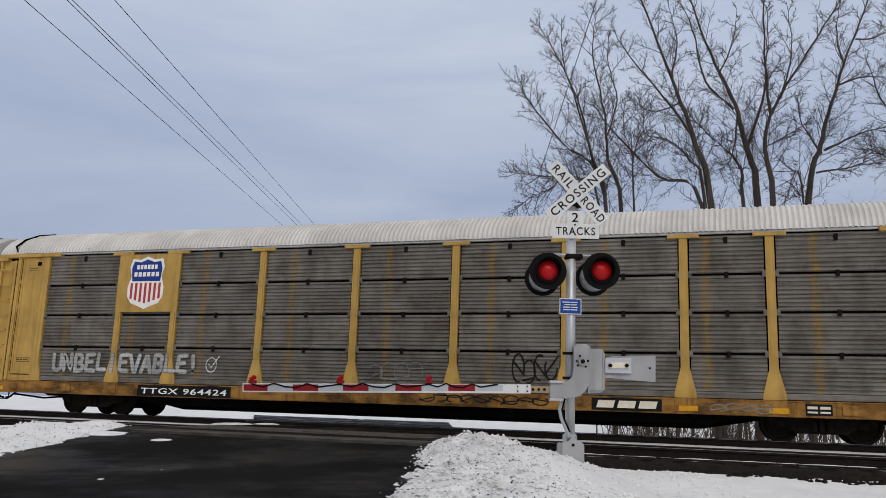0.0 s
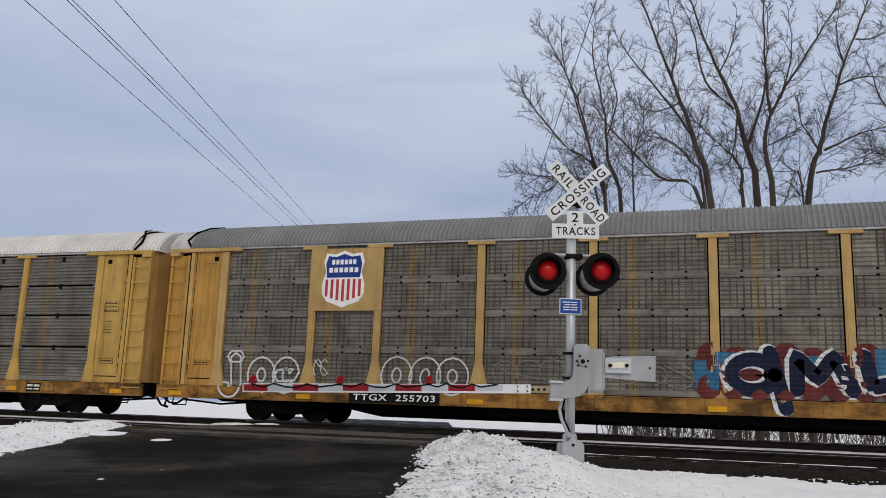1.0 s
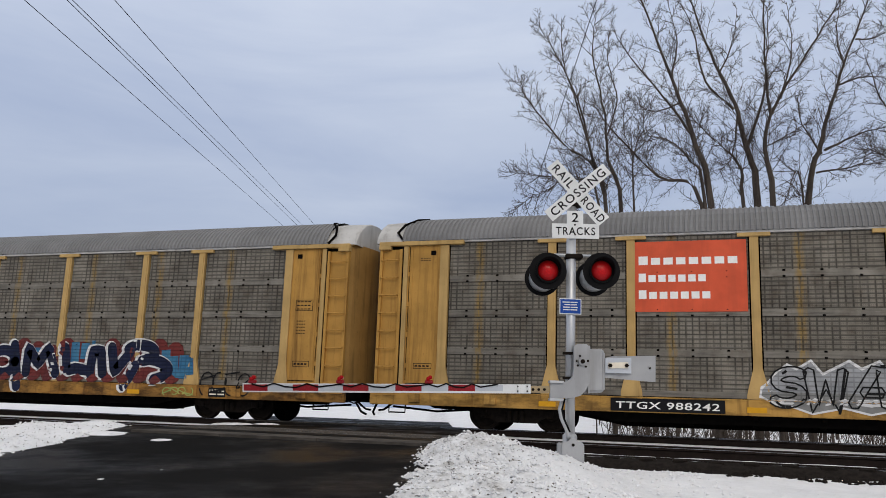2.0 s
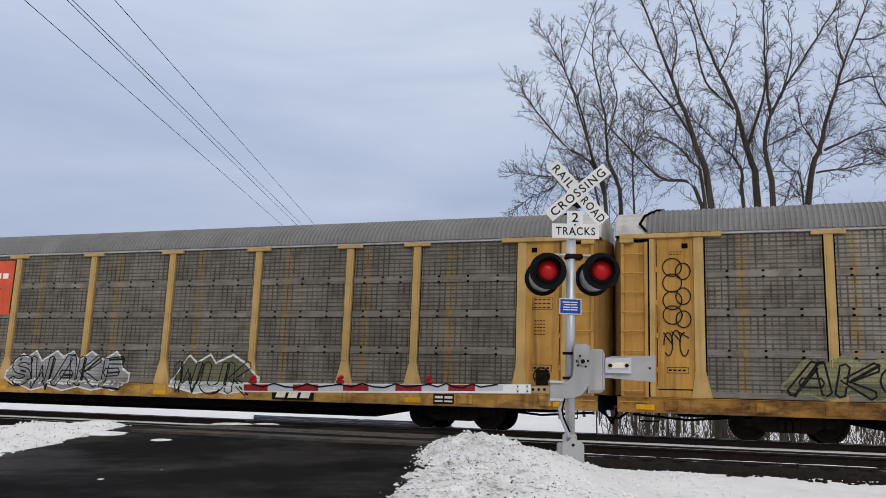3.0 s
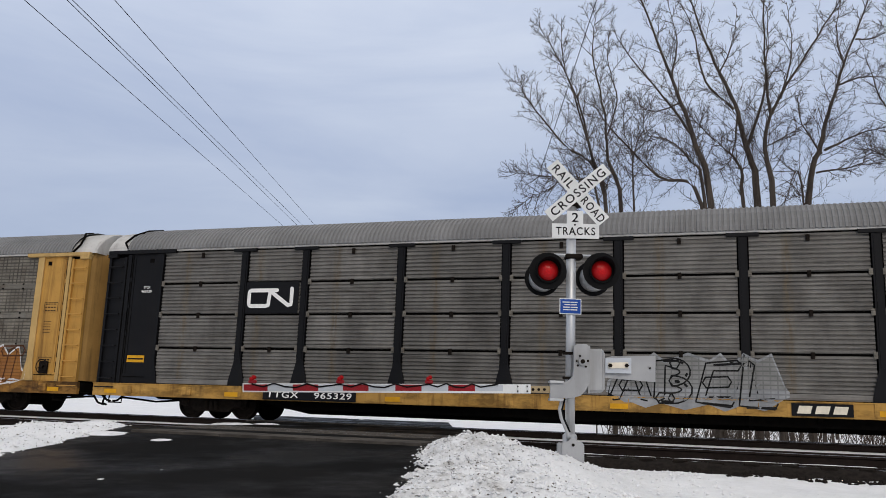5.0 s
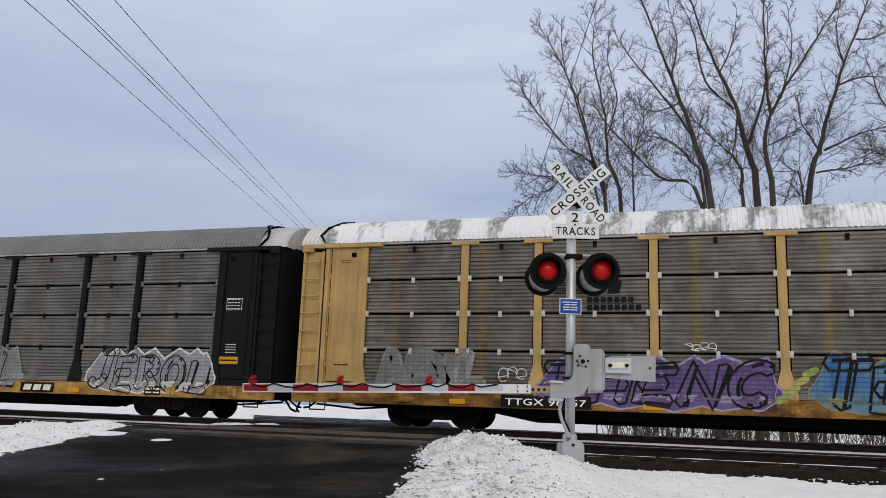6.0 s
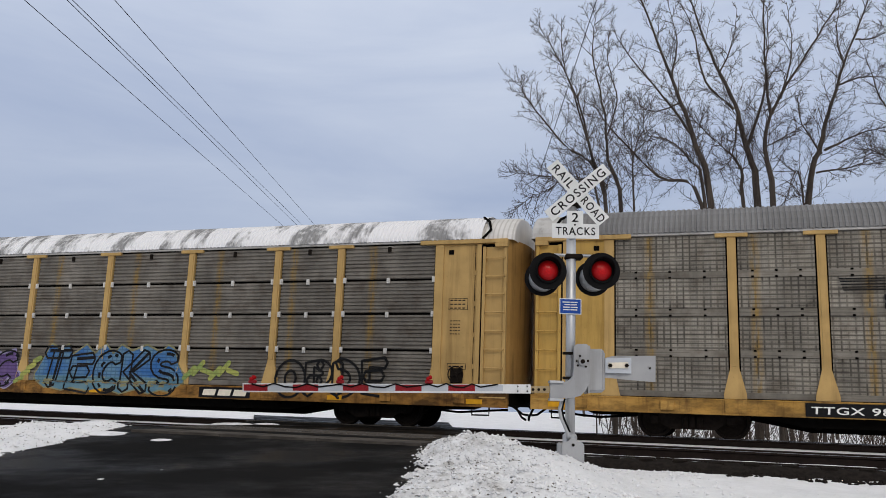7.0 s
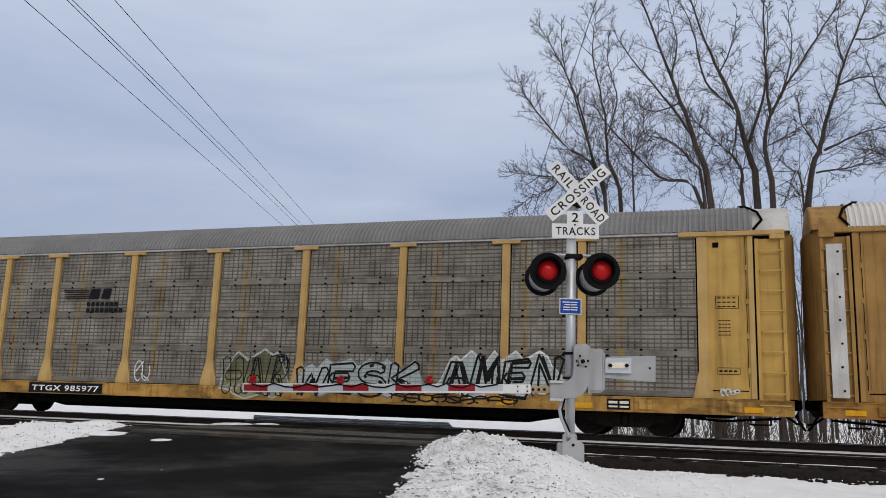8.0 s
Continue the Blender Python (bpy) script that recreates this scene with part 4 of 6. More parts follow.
def block(car, body, x0, x1, z0, z1, high, low, line, halo, split=0.45, seed=1, thick=0.12, ink=0.020, lean=0.15, label="spray-painted graffiti lettering"):
    """Interlocking letters: one jagged mass of paint in two tones with a thin rim, and the letters drawn into it as lines."""
    rnd = random.Random(seed)
    n = int((x1 - x0) / 0.055)

    def ragged(low_, high_, step):
        """A zigzag of n + 1 heights between two bounds."""
        marks, i = [(0, rnd.uniform(low_, high_))], 0
        while i < n:
            i += rnd.randint(max(1, step // 2), step)
            marks.append((i, high_ if len(marks) % 2 else rnd.uniform(low_, (low_ + high_) / 2)))
        return [next(a[1] + (b[1] - a[1]) * (i - a[0]) / (b[0] - a[0]) for a, b in zip(marks, marks[1:]) if a[0] <= i <= b[0]) for i in range(n + 1)]
    tops, base = ragged(z1 - 0.30, z1, 9), ragged(z0, z0 + 0.16, 12)
    for i in range(n + 1):
        edge = min(i, n - i) / 8
        if edge < 1:
            tops[i] -= (1 - edge) * 0.55 * (z1 - z0)
            base[i] += (1 - edge) * 0.20 * (z1 - z0)
    mid = z0 + (z1 - z0) * split

    def skin(name, grow, lo, hi, mat, parent, lift, label=""):
        verts, faces, m = [], [], 14
        for i in range(n + 1):
            x = x0 + (x1 - x0) * i / n + (grow if i == n else -grow if i == 0 else 0.0)
            a = max(0.565, lo, base[i] - grow)
            b = max(a, min(tops[i] + grow * 1.5, hi))
            for j in range(m + 1):
                z = a + (b - a) * j / m
                xx = x + lean * (z - z0)
                verts.append((xx, surface_y(xx, z) - lift, z))
        for i in range(n):
            for j in range(m):
                k = i * (m + 1) + j
                faces.append((k, k + m + 1, k + m + 2, k + 1))
        me = bpy.data.meshes.new(name)
        me.from_pydata(verts, [], faces)
        me.materials.append(mat)
        return tagged(put(name, me, parent, None, label), kind="stuff")
    g = skin("graffiti", 0.045, 0, 9, halo, car, 0.003, label)
    skin("lower_fill", 0.0, 0, mid, low, g, 0.006)
    skin("upper_fill", 0.0, mid, 9, high, g, 0.006)
    h = hollow(car, body, x0, x1, z0 + 0.04, z1 - 0.10, line, thick, ink, seed, 0.09, lean=lean)
    h.name, h.parent = "ink_line", g
    shade = [([(a + 0.05, b - 0.05), (c + 0.05, d - 0.05)], ink * 1.5) for p in strokes(body, x0 + thick, x1 - thick, z0 + thick, z1 - thick, 0.09, lean, seed) for (a, b), (c, d) in zip(p, p[1:]) if rnd.random() < 0.45]
    drape("shade_line", shade, line, g, 0.0095, "", False)
    return g


def hollow(car, body, x0, x1, z0, z1, mat, thick, r, seed, wild=0.06, label="", lean=0.0):
    """Letters drawn as outlines alone."""
    lines = []
    for p in strokes(body, x0 + thick, x1 - thick, z0 + thick, z1 - thick, wild, lean, seed):
        q = [Vector(a) for a in p]
        for side in (-1, 1):
            run = []
            for i, a in enumerate(q):
                d = (q[min(i + 1, len(q) - 1)] - q[max(i - 1, 0)]).normalized()
                run.append(tuple(a + Vector((-d.y, d.x)) * thick * side))
            lines.append((run, r))
        if (q[0] - q[-1]).length > 0.05:
            for e, o in ((q[0], q[1]), (q[-1], q[-2])):
                d = (e - o).normalized()
                n = Vector((-d.y, d.x))
                lines.append(([tuple(e + n * thick), tuple(e + d * thick * 0.6), tuple(e - n * thick)], r))
    return drape("graffiti", lines, mat, car, 0.012, label)


def scrawl(car, x0, x1, z0, z1, mat, r=0.012, seed=1, loops=4, label="thin scrawled tag"):
    rnd = random.Random(seed)
    lines = []
    for i in range(loops):
        cx, cz = x0 + (x1 - x0) * (i + 0.5) / loops, (z0 + z1) / 2 + rnd.uniform(-0.1, 0.1) * (z1 - z0)
        rx, rz = (x1 - x0) / loops * 0.55, (z1 - z0) * rnd.uniform(0.35, 0.5)
        a = rnd.uniform(0, 360)
        lines.append((arc(cx, cz, rx, rz, a, a + rnd.choice((-1, 1)) * rnd.uniform(180, 340), 14), r))
        lines.append(([(cx - rx, cz + rz * rnd.uniform(-1, 1)), (cx + rx, cz + rz * rnd.uniform(-1, 1))], r))
    return drape("tag", lines, mat, car, 0.010, label)


def plate(car, name, x0, x1, z0, z1, mat, y, thick=0.004, label=""):
    bm = box(bmesh.new(), x0, x1, y - thick, y, z0, z1)
    return part(name, bm, mat, car, label)


def number_board(car, text, x0, x1, pad=0.12):
    b = plate(car, "number_board", x0 - pad, x1 + pad, 0.575, 0.872, INK, SIDE - 0.056, 0.004, "black number board with white figures")
    words("lettering", text, x1 - x0, 0.165, WHITE, pose((x0 + x1) / 2, SIDE - 0.0615, 0.715), b, 0.002, 0.04, 1.08)


def owner_bars(car, x0, x1):
    """The owner's mark, as three plain blocks on black."""
    b = plate(car, "owner_mark", x0 - 0.08, x1 + 0.08, 0.585, 0.865, INK, SIDE - 0.0565, 0.004, "black patch with cream blocks")
    w = (x1 - x0) / 3
    for i in range(3):
        bm = prism(bmesh.new(), [(x0 + w * i + 0.03, 0.64), (x0 + w * (i + 1) - 0.06, 0.64), (x0 + w * (i + 1) - 0.01, 0.81), (x0 + w * i + 0.08, 0.81)], SIDE - 0.0635, SIDE - 0.0605)
        part("block", tidy(bm), CREAM, b)


def shield(car, x, z, h):
    """A striped shield with a blue chief; its words are plain bars."""
    w = h * 0.86
    out = [(-0.40, 0.46), (-0.20, 0.44), (0.0, 0.50), (0.20, 0.44), (0.40, 0.46), (0.46, 0.30), (0.40, 0.12), (0.48, -0.10), (0.47, -0.28), (0.36, -0.41), (0.18, -0.46), (0.0, -0.52), (-0.18, -0.46), (-0.36, -0.41), (-0.47, -0.28), (-0.48, -0.10), (-0.40, 0.12), (-0.46, 0.30)]
    y = SIDE - 0.027
    s = part("emblem", tidy(prism(bmesh.new(), [(x + a * w * 1.05, z + b * h * 1.05) for a, b in out], y - 0.003, y)), WHITE, car, "red, white and blue striped shield emblem")
    top = [(p[0] * 1.05, 0.02) if p[1] == 0.12 else p for p in out if p[1] >= 0.11]
    bm = prism(bmesh.new(), [(x + a * w * 0.93, z + b * h * 0.93) for a, b in top], y - 0.007, y - 0.0035)
    part("blue_field", tidy(bm), DEEP_BLUE, s)
    for i in range(7):
        u = -0.39 + 0.13 * i
        lo = -0.45 + 0.30 * abs(u) ** 1.2
        bm = box(bmesh.new(), x + (u - 0.032) * w, x + (u + 0.032) * w, y - 0.007, y - 0.0035, z + lo * h * 0.95, z - 0.015 * h)
        part("stripe", bm, DEEP_RED, s)
    for dz, bw in ((0.31, 0.30), (0.16, 0.36)):
        n = 6
        for i in range(n):
            u = -bw + 2 * bw * (i + 0.5) / n
            bm = box(bmesh.new(), x + (u - bw / n * 0.72) * w, x + (u + bw / n * 0.72) * w, y - 0.0105, y - 0.0075, z + (dz - 0.045) * h, z + (dz + 0.045) * h)
            part("bar", bm, WHITE, s)
    return s


def speed_lines(car, x0, x1, z0, z1, mat):
    """A railway's mark drawn as plain shapes: five thin lines, two slanted blocks and two rows of bars."""
    w, h = x1 - x0, z1 - z0
    y = SIDE + 0.018
    m = plate(car, "railway_mark", x0, x0 + w * 0.42, z1 - 0.07 * h, z1 - 0.03 * h, mat, y, 0.003, "black striped railway mark")
    for i in range(1, 5):
        plate(m, "line", x0 + 0.02 * i, x0 + w * 0.42, z1 - (0.03 + 0.09 * i) * h - 0.035 * h, z1 - (0.03 + 0.09 * i) * h, mat, y, 0.003)
    for a, b in ((0.42, 0.60), (0.62, 0.78)):
        bm = prism(bmesh.new(), [(x0 + a * w, z1 - 0.42 * h), (x0 + (b - 0.03) * w, z1 - 0.42 * h), (x0 + b * w, z1), (x0 + (a + 0.03) * w, z1)], y - 0.003, y)
        part("block", tidy(bm), mat, m)
    for zz, n, xa, xb in ((0.36, 7, 0.40, 0.92), (0.10, 8, 0.40, 1.0)):
        for i in range(n):
            a = x0 + w * (xa + (xb - xa) * i / n)
            plate(m, "bar", a, a + w * (xb - xa) / n * 0.74, z0 + (zz - 0.09) * h, z0 + (zz + 0.09) * h, mat, y, 0.003)


def stencil(car, x, z, w, h, mat, rows=3, frame_box=True):
    """A framed block of small print, as bars."""
    y = SIDE + 0.031
    if frame_box:
        s = plate(car, "stencil", x - w / 2, x + w / 2, z + h / 2 - 0.012, z + h / 2, mat, y, 0.002, "small stencilled notice")
        plate(s, "rule", x - w / 2, x + w / 2, z - h / 2, z - h / 2 + 0.012, mat, y, 0.002)
        plate(s, "rule", x - w / 2, x - w / 2 + 0.012, z - h / 2 + 0.013, z + h / 2 - 0.013, mat, y, 0.002)
        plate(s, "rule", x + w / 2 - 0.012, x + w / 2, z - h / 2 + 0.013, z + h / 2 - 0.013, mat, y, 0.002)
    else:
        s = car
    for i in range(rows):
        zz = z + h / 2 - h * (i + 0.5) / rows
        n = 4
        for j in range(n):
            a = x - w * 0.42 + w * 0.84 * j / n
            plate(s, "bar", a, a + w * 0.84 / n * 0.7, zz - h / rows * 0.13, zz + h / rows * 0.13, mat, y, 0.002)


def brake_wheel(car, x, z):
    bm = turned(bmesh.new(), [(SIDE - 0.10, 0.03), (SIDE - 0.10, 0.05), (SIDE + 0.02, 0.06)], 8, (x, 0, z))
    for k in range(20):
        a0, a1 = 2 * math.pi * k / 20, 2 * math.pi * (k + 1) / 20
        tube(bm, [(x + 0.20 * math.cos(a0), SIDE - 0.09, z + 0.20 * math.sin(a0)), (x + 0.20 * math.cos(a1), SIDE - 0.09, z + 0.20 * math.sin(a1))], 0.016, 5, False)
    for k in range(4):
        a = math.pi * k / 2 + 0.4
        tube(bm, [(x, SIDE - 0.09, z), (x + 0.20 * math.cos(a), SIDE - 0.09, z + 0.20 * math.sin(a))], 0.012, 5)
    box(bm, x - 0.16, x + 0.16, SIDE - 0.04, SIDE + 0.03, z - 0.22, z + 0.16, 0.02)
    part("hand_brake", tidy(bm), STEEL, car, "dark hand brake wheel")


CREAM = plain("cream_paint", (0.70, 0.64, 0.52), 0.55, 0, 0.1)


def spray(name, colour, colour2=None):
    k = Nodes(name)
    c2 = colour2 or tuple(v * 0.75 for v in colour)
    x, y, z = k.xyz()
    c = k.mix(k.ramp(k.noise(1.7, 5, 0.6), 0.38, 0.62), colour, c2)
    # the holes and grooves of the sheet below stay open under the paint
    rows = k.ramp(k.math("DIVIDE", k.math("PINGPONG", z, 0.052), 0.052), 0.16, 0.44, (1, 1, 1), (0, 0, 0))
    cols = k.ramp(k.math("DIVIDE", k.math("PINGPONG", x, 0.0775), 0.0775), 0.10, 0.30, (1, 1, 1), (0, 0, 0))
    drift = k.ramp(k.noise(2.2, 3, 0.6, (1.0, 0.0, 0.6)), 0.36, 0.56)
    web = k.math("MAXIMUM", k.math("MULTIPLY", rows, 0.55), k.math("MULTIPLY", k.math("MULTIPLY", cols, drift), 0.5))
    above = k.math("GREATER_THAN", z, 0.92)
    thin = k.ramp(k.noise(1.0, 5, 0.7, (0.6, 0.0, 14.0)), 0.5, 0.7)
    c = k.mix(k.math("MULTIPLY", thin, 0.25), c, (0.12, 0.11, 0.09))
    return k.done(k.mix(k.math("MULTIPLY", web, above), c, tuple(v * 0.3 for v in colour)), 0.55)


S_WHITE = spray("spray_white", (0.70, 0.70, 0.69), (0.58, 0.58, 0.58))
S_CHALK = spray("spray_chalky_white", (0.52, 0.52, 0.51), (0.30, 0.30, 0.29))
S_SILVER = spray("spray_silver", (0.331, 0.338, 0.346), (0.216, 0.223, 0.23))
S_NAVY = spray("spray_navy", (0.00576, 0.00864, 0.0252), (0.0108, 0.0144, 0.0432))
S_BLACK = spray("spray_black", (0.00864, 0.00864, 0.00936))
S_BLUE = spray("spray_sky_blue", (0.0504, 0.171, 0.277), (0.0252, 0.111, 0.227))
S_RED = spray("spray_dull_red", (0.144, 0.0252, 0.0216), (0.0936, 0.0216, 0.0216))
S_GREEN = spray("spray_green", (0.158, 0.288, 0.0864), (0.072, 0.187, 0.0864))
S_TEAL = spray("spray_pale_blue", (0.141, 0.242, 0.282), (0.0805, 0.181, 0.252))
S_VIOLET = spray("spray_violet", (0.101, 0.0605, 0.181), (0.151, 0.101, 0.227))
S_DEEP = spray("spray_deep_blue", (0.0176, 0.0328, 0.0854), (0.0302, 0.0605, 0.151))
S_MAUVE = spray("spray_mauve", (0.131, 0.101, 0.181), (0.0605, 0.0504, 0.111))
S_ORANGE = spray("spray_orange", (0.302, 0.13, 0.0288), (0.216, 0.0864, 0.0288))
S_OLIVE = spray("spray_olive", (0.144, 0.137, 0.0792), (0.0936, 0.0936, 0.0576))
S_LIME = spray("spray_lime", (0.36, 0.374, 0.101), (0.187, 0.274, 0.0864))
S_AQUA = spray("spray_aqua_blue", (0.035, 0.125, 0.33), (0.11, 0.215, 0.31))
S_MINT = spray("spray_grey_mint", (0.36, 0.42, 0.41), (0.44, 0.48, 0.47))
S_RUSTY = spray("spray_rust_brown", (0.10, 0.035, 0.012))
S_KHAKI = spray("spray_khaki", (0.26, 0.25, 0.14), (0.19, 0.18, 0.10))
S_PALE_LILAC = spray("spray_pale_lilac", (0.34, 0.32, 0.46), (0.27, 0.25, 0.38))
S_DUST = spray("spray_dusty_grey", (0.245, 0.245, 0.238), (0.173, 0.173, 0.166))


def bold_letters(car):
    """Six fat navy letters with a white rim, blue flashes at their ends and a red haze round them."""
    def at_(points):
        return [(0.47 + 0.00572 * a, 2.09 - 0.00503 * (b - 90)) for a, b in points]

    def ring(cx, cy, rx, ry, a0, a1, n=14):
        return [(cx + rx * math.cos(radians(a0 + (a1 - a0) * i / n)), cy - ry * math.sin(radians(a0 + (a1 - a0) * i / n))) for i in range(n + 1)]
    body = [ring(306, 212, 82, 70, 0, 360, 20), [(372, 110), (392, 200), (425, 360)],
            [(468, 275), (470, 125), (545, 225), (605, 125), (668, 275)],
            [(712, 125), (735, 260), (790, 245), (860, 255)], [(885, 270), (895, 140), (945, 140), (965, 270)],
            [(1010, 120), (1040, 262), (1125, 150)], ring(1190, 150, 88, 45, 150, -80), ring(1200, 245, 165, 62, 80, -60), [(1110, 340), (1165, 225)]]
    body = [at_(p) for p in body]
    haze = [([(1.25 + 0.55 * i, 1.2), (1.3 + 0.55 * i, 1.92 - 0.10 * (i % 3))], 0.30) for i in range(14)]
    g = drape("graffiti", haze, S_RED, car, 0.0015, "large navy letters outlined in white on blue and red")
    flash = [[(110, 280), (105, 150)], [(150, 285), (150, 160)], [(195, 200), (190, 110)], [(235, 150), (215, 125)], [(780, 210), (775, 90)], [(840, 190), (840, 95)], [(880, 110), (900, 110)],
             [(1350, 280), (1340, 130)], [(1400, 290), (1390, 165)], [(1450, 290), (1450, 160)], [(1490, 270), (1480, 170)], [(530, 170), (530, 125)]]
    drape("blue_flash", [(at_(p), 0.15) for p in flash], S_BLUE, g, 0.005, "", False)
    drape("white_rim", [([(a - 0.05, b) for a, b in p], 0.205) for p in body], S_WHITE, g, 0.0085)
    drape("navy_fill", [(p, 0.160) for p in body], S_NAVY, g, 0.013)


def dress_cars():
    c0, c1, c2, c3, c4, c5, c6, c7, c8 = cars
    for c in (c1, c2):
        plate(c, "emblem_board", -9.18, -7.02, 2.99, 4.70, BRIGHT if c is c1 else TAN, SIDE - 0.018, 0.008, "yellow board behind the emblem")
        shield(c, -8.17, 3.87, 1.46)
    # white-roofed car
    piece(c1, "UNBELIEVABLE!", -11.35, -6.05, 1.20, 1.78, S_CHALK, S_DUST, None, None, 0.058, 0.012, 3, 0.04, label="hand-painted white capital letters")
    drape("tag", [(arc(-5.72, 1.48, 0.17, 0.20, 0, 360, 18), 0.016), ([(-5.80, 1.50), (-5.72, 1.40), (-5.48, 1.72)], 0.016)], S_WHITE, c1, 0.01, "white ringed tick mark")
    number_board(c1, "TTGX 964424", -7.94, -5.10)
    owner_bars(c1, 5.05, 6.52)
    scrawl(c1, -0.9, 0.6, 1.15, 1.65, S_DUST, 0.016, 4, 4)
    scrawl(c1, 3.0, 4.1, 1.15, 1.9, S_BLACK, 0.022, 5, 4)
    scrawl(c1, 0.6, 3.9, 0.64, 0.85, S_BLACK, 0.014, 6, 9)
    scrawl(c1, 7.7, 9.0, 0.62, 0.82, S_DUST, 0.012, 7, 4)
    # bold lettering in navy and white
    bold_letters(c2)
    hollow(c2, "joe", -11.8, -9.2, 0.70, 1.90, S_WHITE, 0.15, 0.028, 9, 0.08, label="white outlined bubble letters")
    hollow(c2, "ooo", -7.05, -4.45, 0.80, 1.95, S_WHITE, 0.15, 0.024, 10, 0.08, label="white outlined bubble letters")
    scrawl(c2, -3.9, 0.9, 1.15, 1.75, S_DUST, 0.012, 11, 8)
    scrawl(c2, -8.9, -8.5, 1.2, 1.7, S_WHITE, 0.014, 12, 2)
    scrawl(c2, 9.4, 11.0, 0.62, 1.35, S_BLACK, 0.02, 13, 4)
    scrawl(c2, 8.2, 9.2, 0.60, 0.85, S_LIME, 0.016, 14, 4)
    number_board(c2, "TTGX  255703", -7.68, -5.40)
    # red name panel
    red = plate(c3, "name_panel", -7.08, -4.47, 2.93, 4.64, SIGN_RED, SIDE + 0.022, 0.008, "faded red name panel with white bars")
    for z, n, xb in ((4.16, 8, 0.96), (3.74, 7, 0.66), (3.33, 7, 0.70)):
        for i in range(n):
            a = -6.95 + 2.45 * xb * i / n
            plate(red, "bar", a, a + 2.45 * xb / n * 0.74, z - 0.09, z + (0.12 if i == 0 else 0.08), WHITE, SIDE + 0.013, 0.003)
    block(c3, "SWAKE", -4.3, 0.2, 0.64, 1.78, S_SILVER, S_DUST, S_BLACK, S_WHITE, 0.4, 15, 0.11, 0.018)
    block(c3, "WUK", 1.7, 4.5, 0.64, 1.74, S_OLIVE, S_MINT, S_BLACK, S_WHITE, 0.35, 16, 0.12, 0.016)
    number_board(c3, "TTGX 988242", -7.5, -5.15)
    owner_bars(c3, 5.15, 6.25)
    brake_wheel(c3, 12.5, 1.35)
    # green and violet pieces
    speed_lines(c4, -7.0, -4.62, 2.97, 3.70, INK)
    block(c4, "AKOES", -10.2, -5.3, 0.95, 1.88, S_KHAKI, S_OLIVE, S_BLACK, S_KHAKI, 0.4, 17, 0.10, 0.022)
    block(c4, "HENS", -4.75, -0.6, 0.60, 2.0, S_GREEN, S_TEAL, S_BLACK, S_WHITE, 0.45, 18, 0.13, 0.024)
    drape("paint_haze", [([(0.9 + 0.5 * i, 0.98 if i % 4 else 0.70), (1.05 + 0.5 * i, 1.58 - 0.1 * (i % 2))], 0.30) for i in range(14)], S_DEEP, c4, 0.001, "deep blue sprayed band")
    block(c4, "SWKAW", 1.6, 7.0, 0.85, 1.82, S_MAUVE, S_DEEP, S_NAVY, S_PALE_LILAC, 0.30, 19, 0.16, 0.014, 0.3)
    block(c4, "ROT", 8.75, 11.75, 0.70, 1.95, S_ORANGE, S_ORANGE, S_RUSTY, S_WHITE, 0.4, 20, 0.15, 0.022, 0.1)
    drape("tag", [(arc(-12.55, z, 0.22, 0.22, 0, 360, 18), 0.014) for z in (4.0, 3.62, 3.2, 2.85)] + [(arc(-12.3, z, 0.17, 0.2, 0, 360, 14), 0.014) for z in (3.9, 3.3, 2.75)], S_BLACK, c4, 0.012, "black drawn bubbles")
    scrawl(c4, -12.75, -12.2, 1.9, 2.5, S_BLACK, 0.014, 21, 3)
    number_board(c4, "TTGX 973361", -7.80, -5.78)
    brake_wheel(c4, 12.5, 1.35)
    # the black and silver car
    panel = plate(c5, "emblem_board", -9.04, -7.31, 2.93, 3.82, INK, SIDE + 0.030, 0.010, "black board with a white ribbon emblem")
    rib = [([(-7.98, 3.58), (-8.72, 3.58)] + arc(-8.78, 3.50, 0.08, 0.08, 90, 180, 4) + [(-8.86, 3.26)] + arc(-8.78, 3.22, 0.08, 0.08, 180, 270, 4) + [(-8.30, 3.14)], 0.055), ([(-8.24, 3.16), (-8.20, 3.56), (-7.62, 3.16), (-7.52, 3.18), (-7.52, 3.62)], 0.055)]
    drape("ribbon", rib, WHITE, panel, 0.008)
    number_board(c5, "TTGX    965329", -8.03, -5.50)
    owner_bars(c5, 5.3, 6.4)
    for x in (-12.5, 12.35):
        lab = plate(c5, "warning_label", x - 0.30, x + 0.30, 1.52, 1.72, MUSTARD, SIDE + 0.033, 0.004, "yellow warning label")
        plate(lab, "rule", x - 0.27, x + 0.27, 1.60, 1.64, INK, SIDE + 0.028, 0.002)
    words("lettering", "TTGX", 0.24, 0.07, WHITE, pose(-12.35, SIDE + 0.033, 3.72), c5, 0.002)
    words("lettering", "965329", 0.36, 0.07, WHITE, pose(-12.35, SIDE + 0.033, 3.60), c5, 0.002)
    stencil(c5, 12.4, 3.2, 0.5, 0.34, WHITE, 4)
    stencil(c5, 12.4, 1.95, 0.42, 0.3, WHITE, 4, False)
    block(c5, "ABEL", 1.1, 5.1, 0.66, 1.90, S_DUST, S_SILVER, S_BLACK, S_SILVER, 0.4, 22, 0.12, 0.018)
    block(c5, "JEROL", 7.5, 11.9, 0.64, 1.90, S_SILVER, S_SILVER, S_BLACK, S_WHITE, 0.4, 23, 0.12, 0.018)
    # violet and blue pieces
    speed_lines(c6, -6.80, -4.56, 2.97, 3.70, INK)
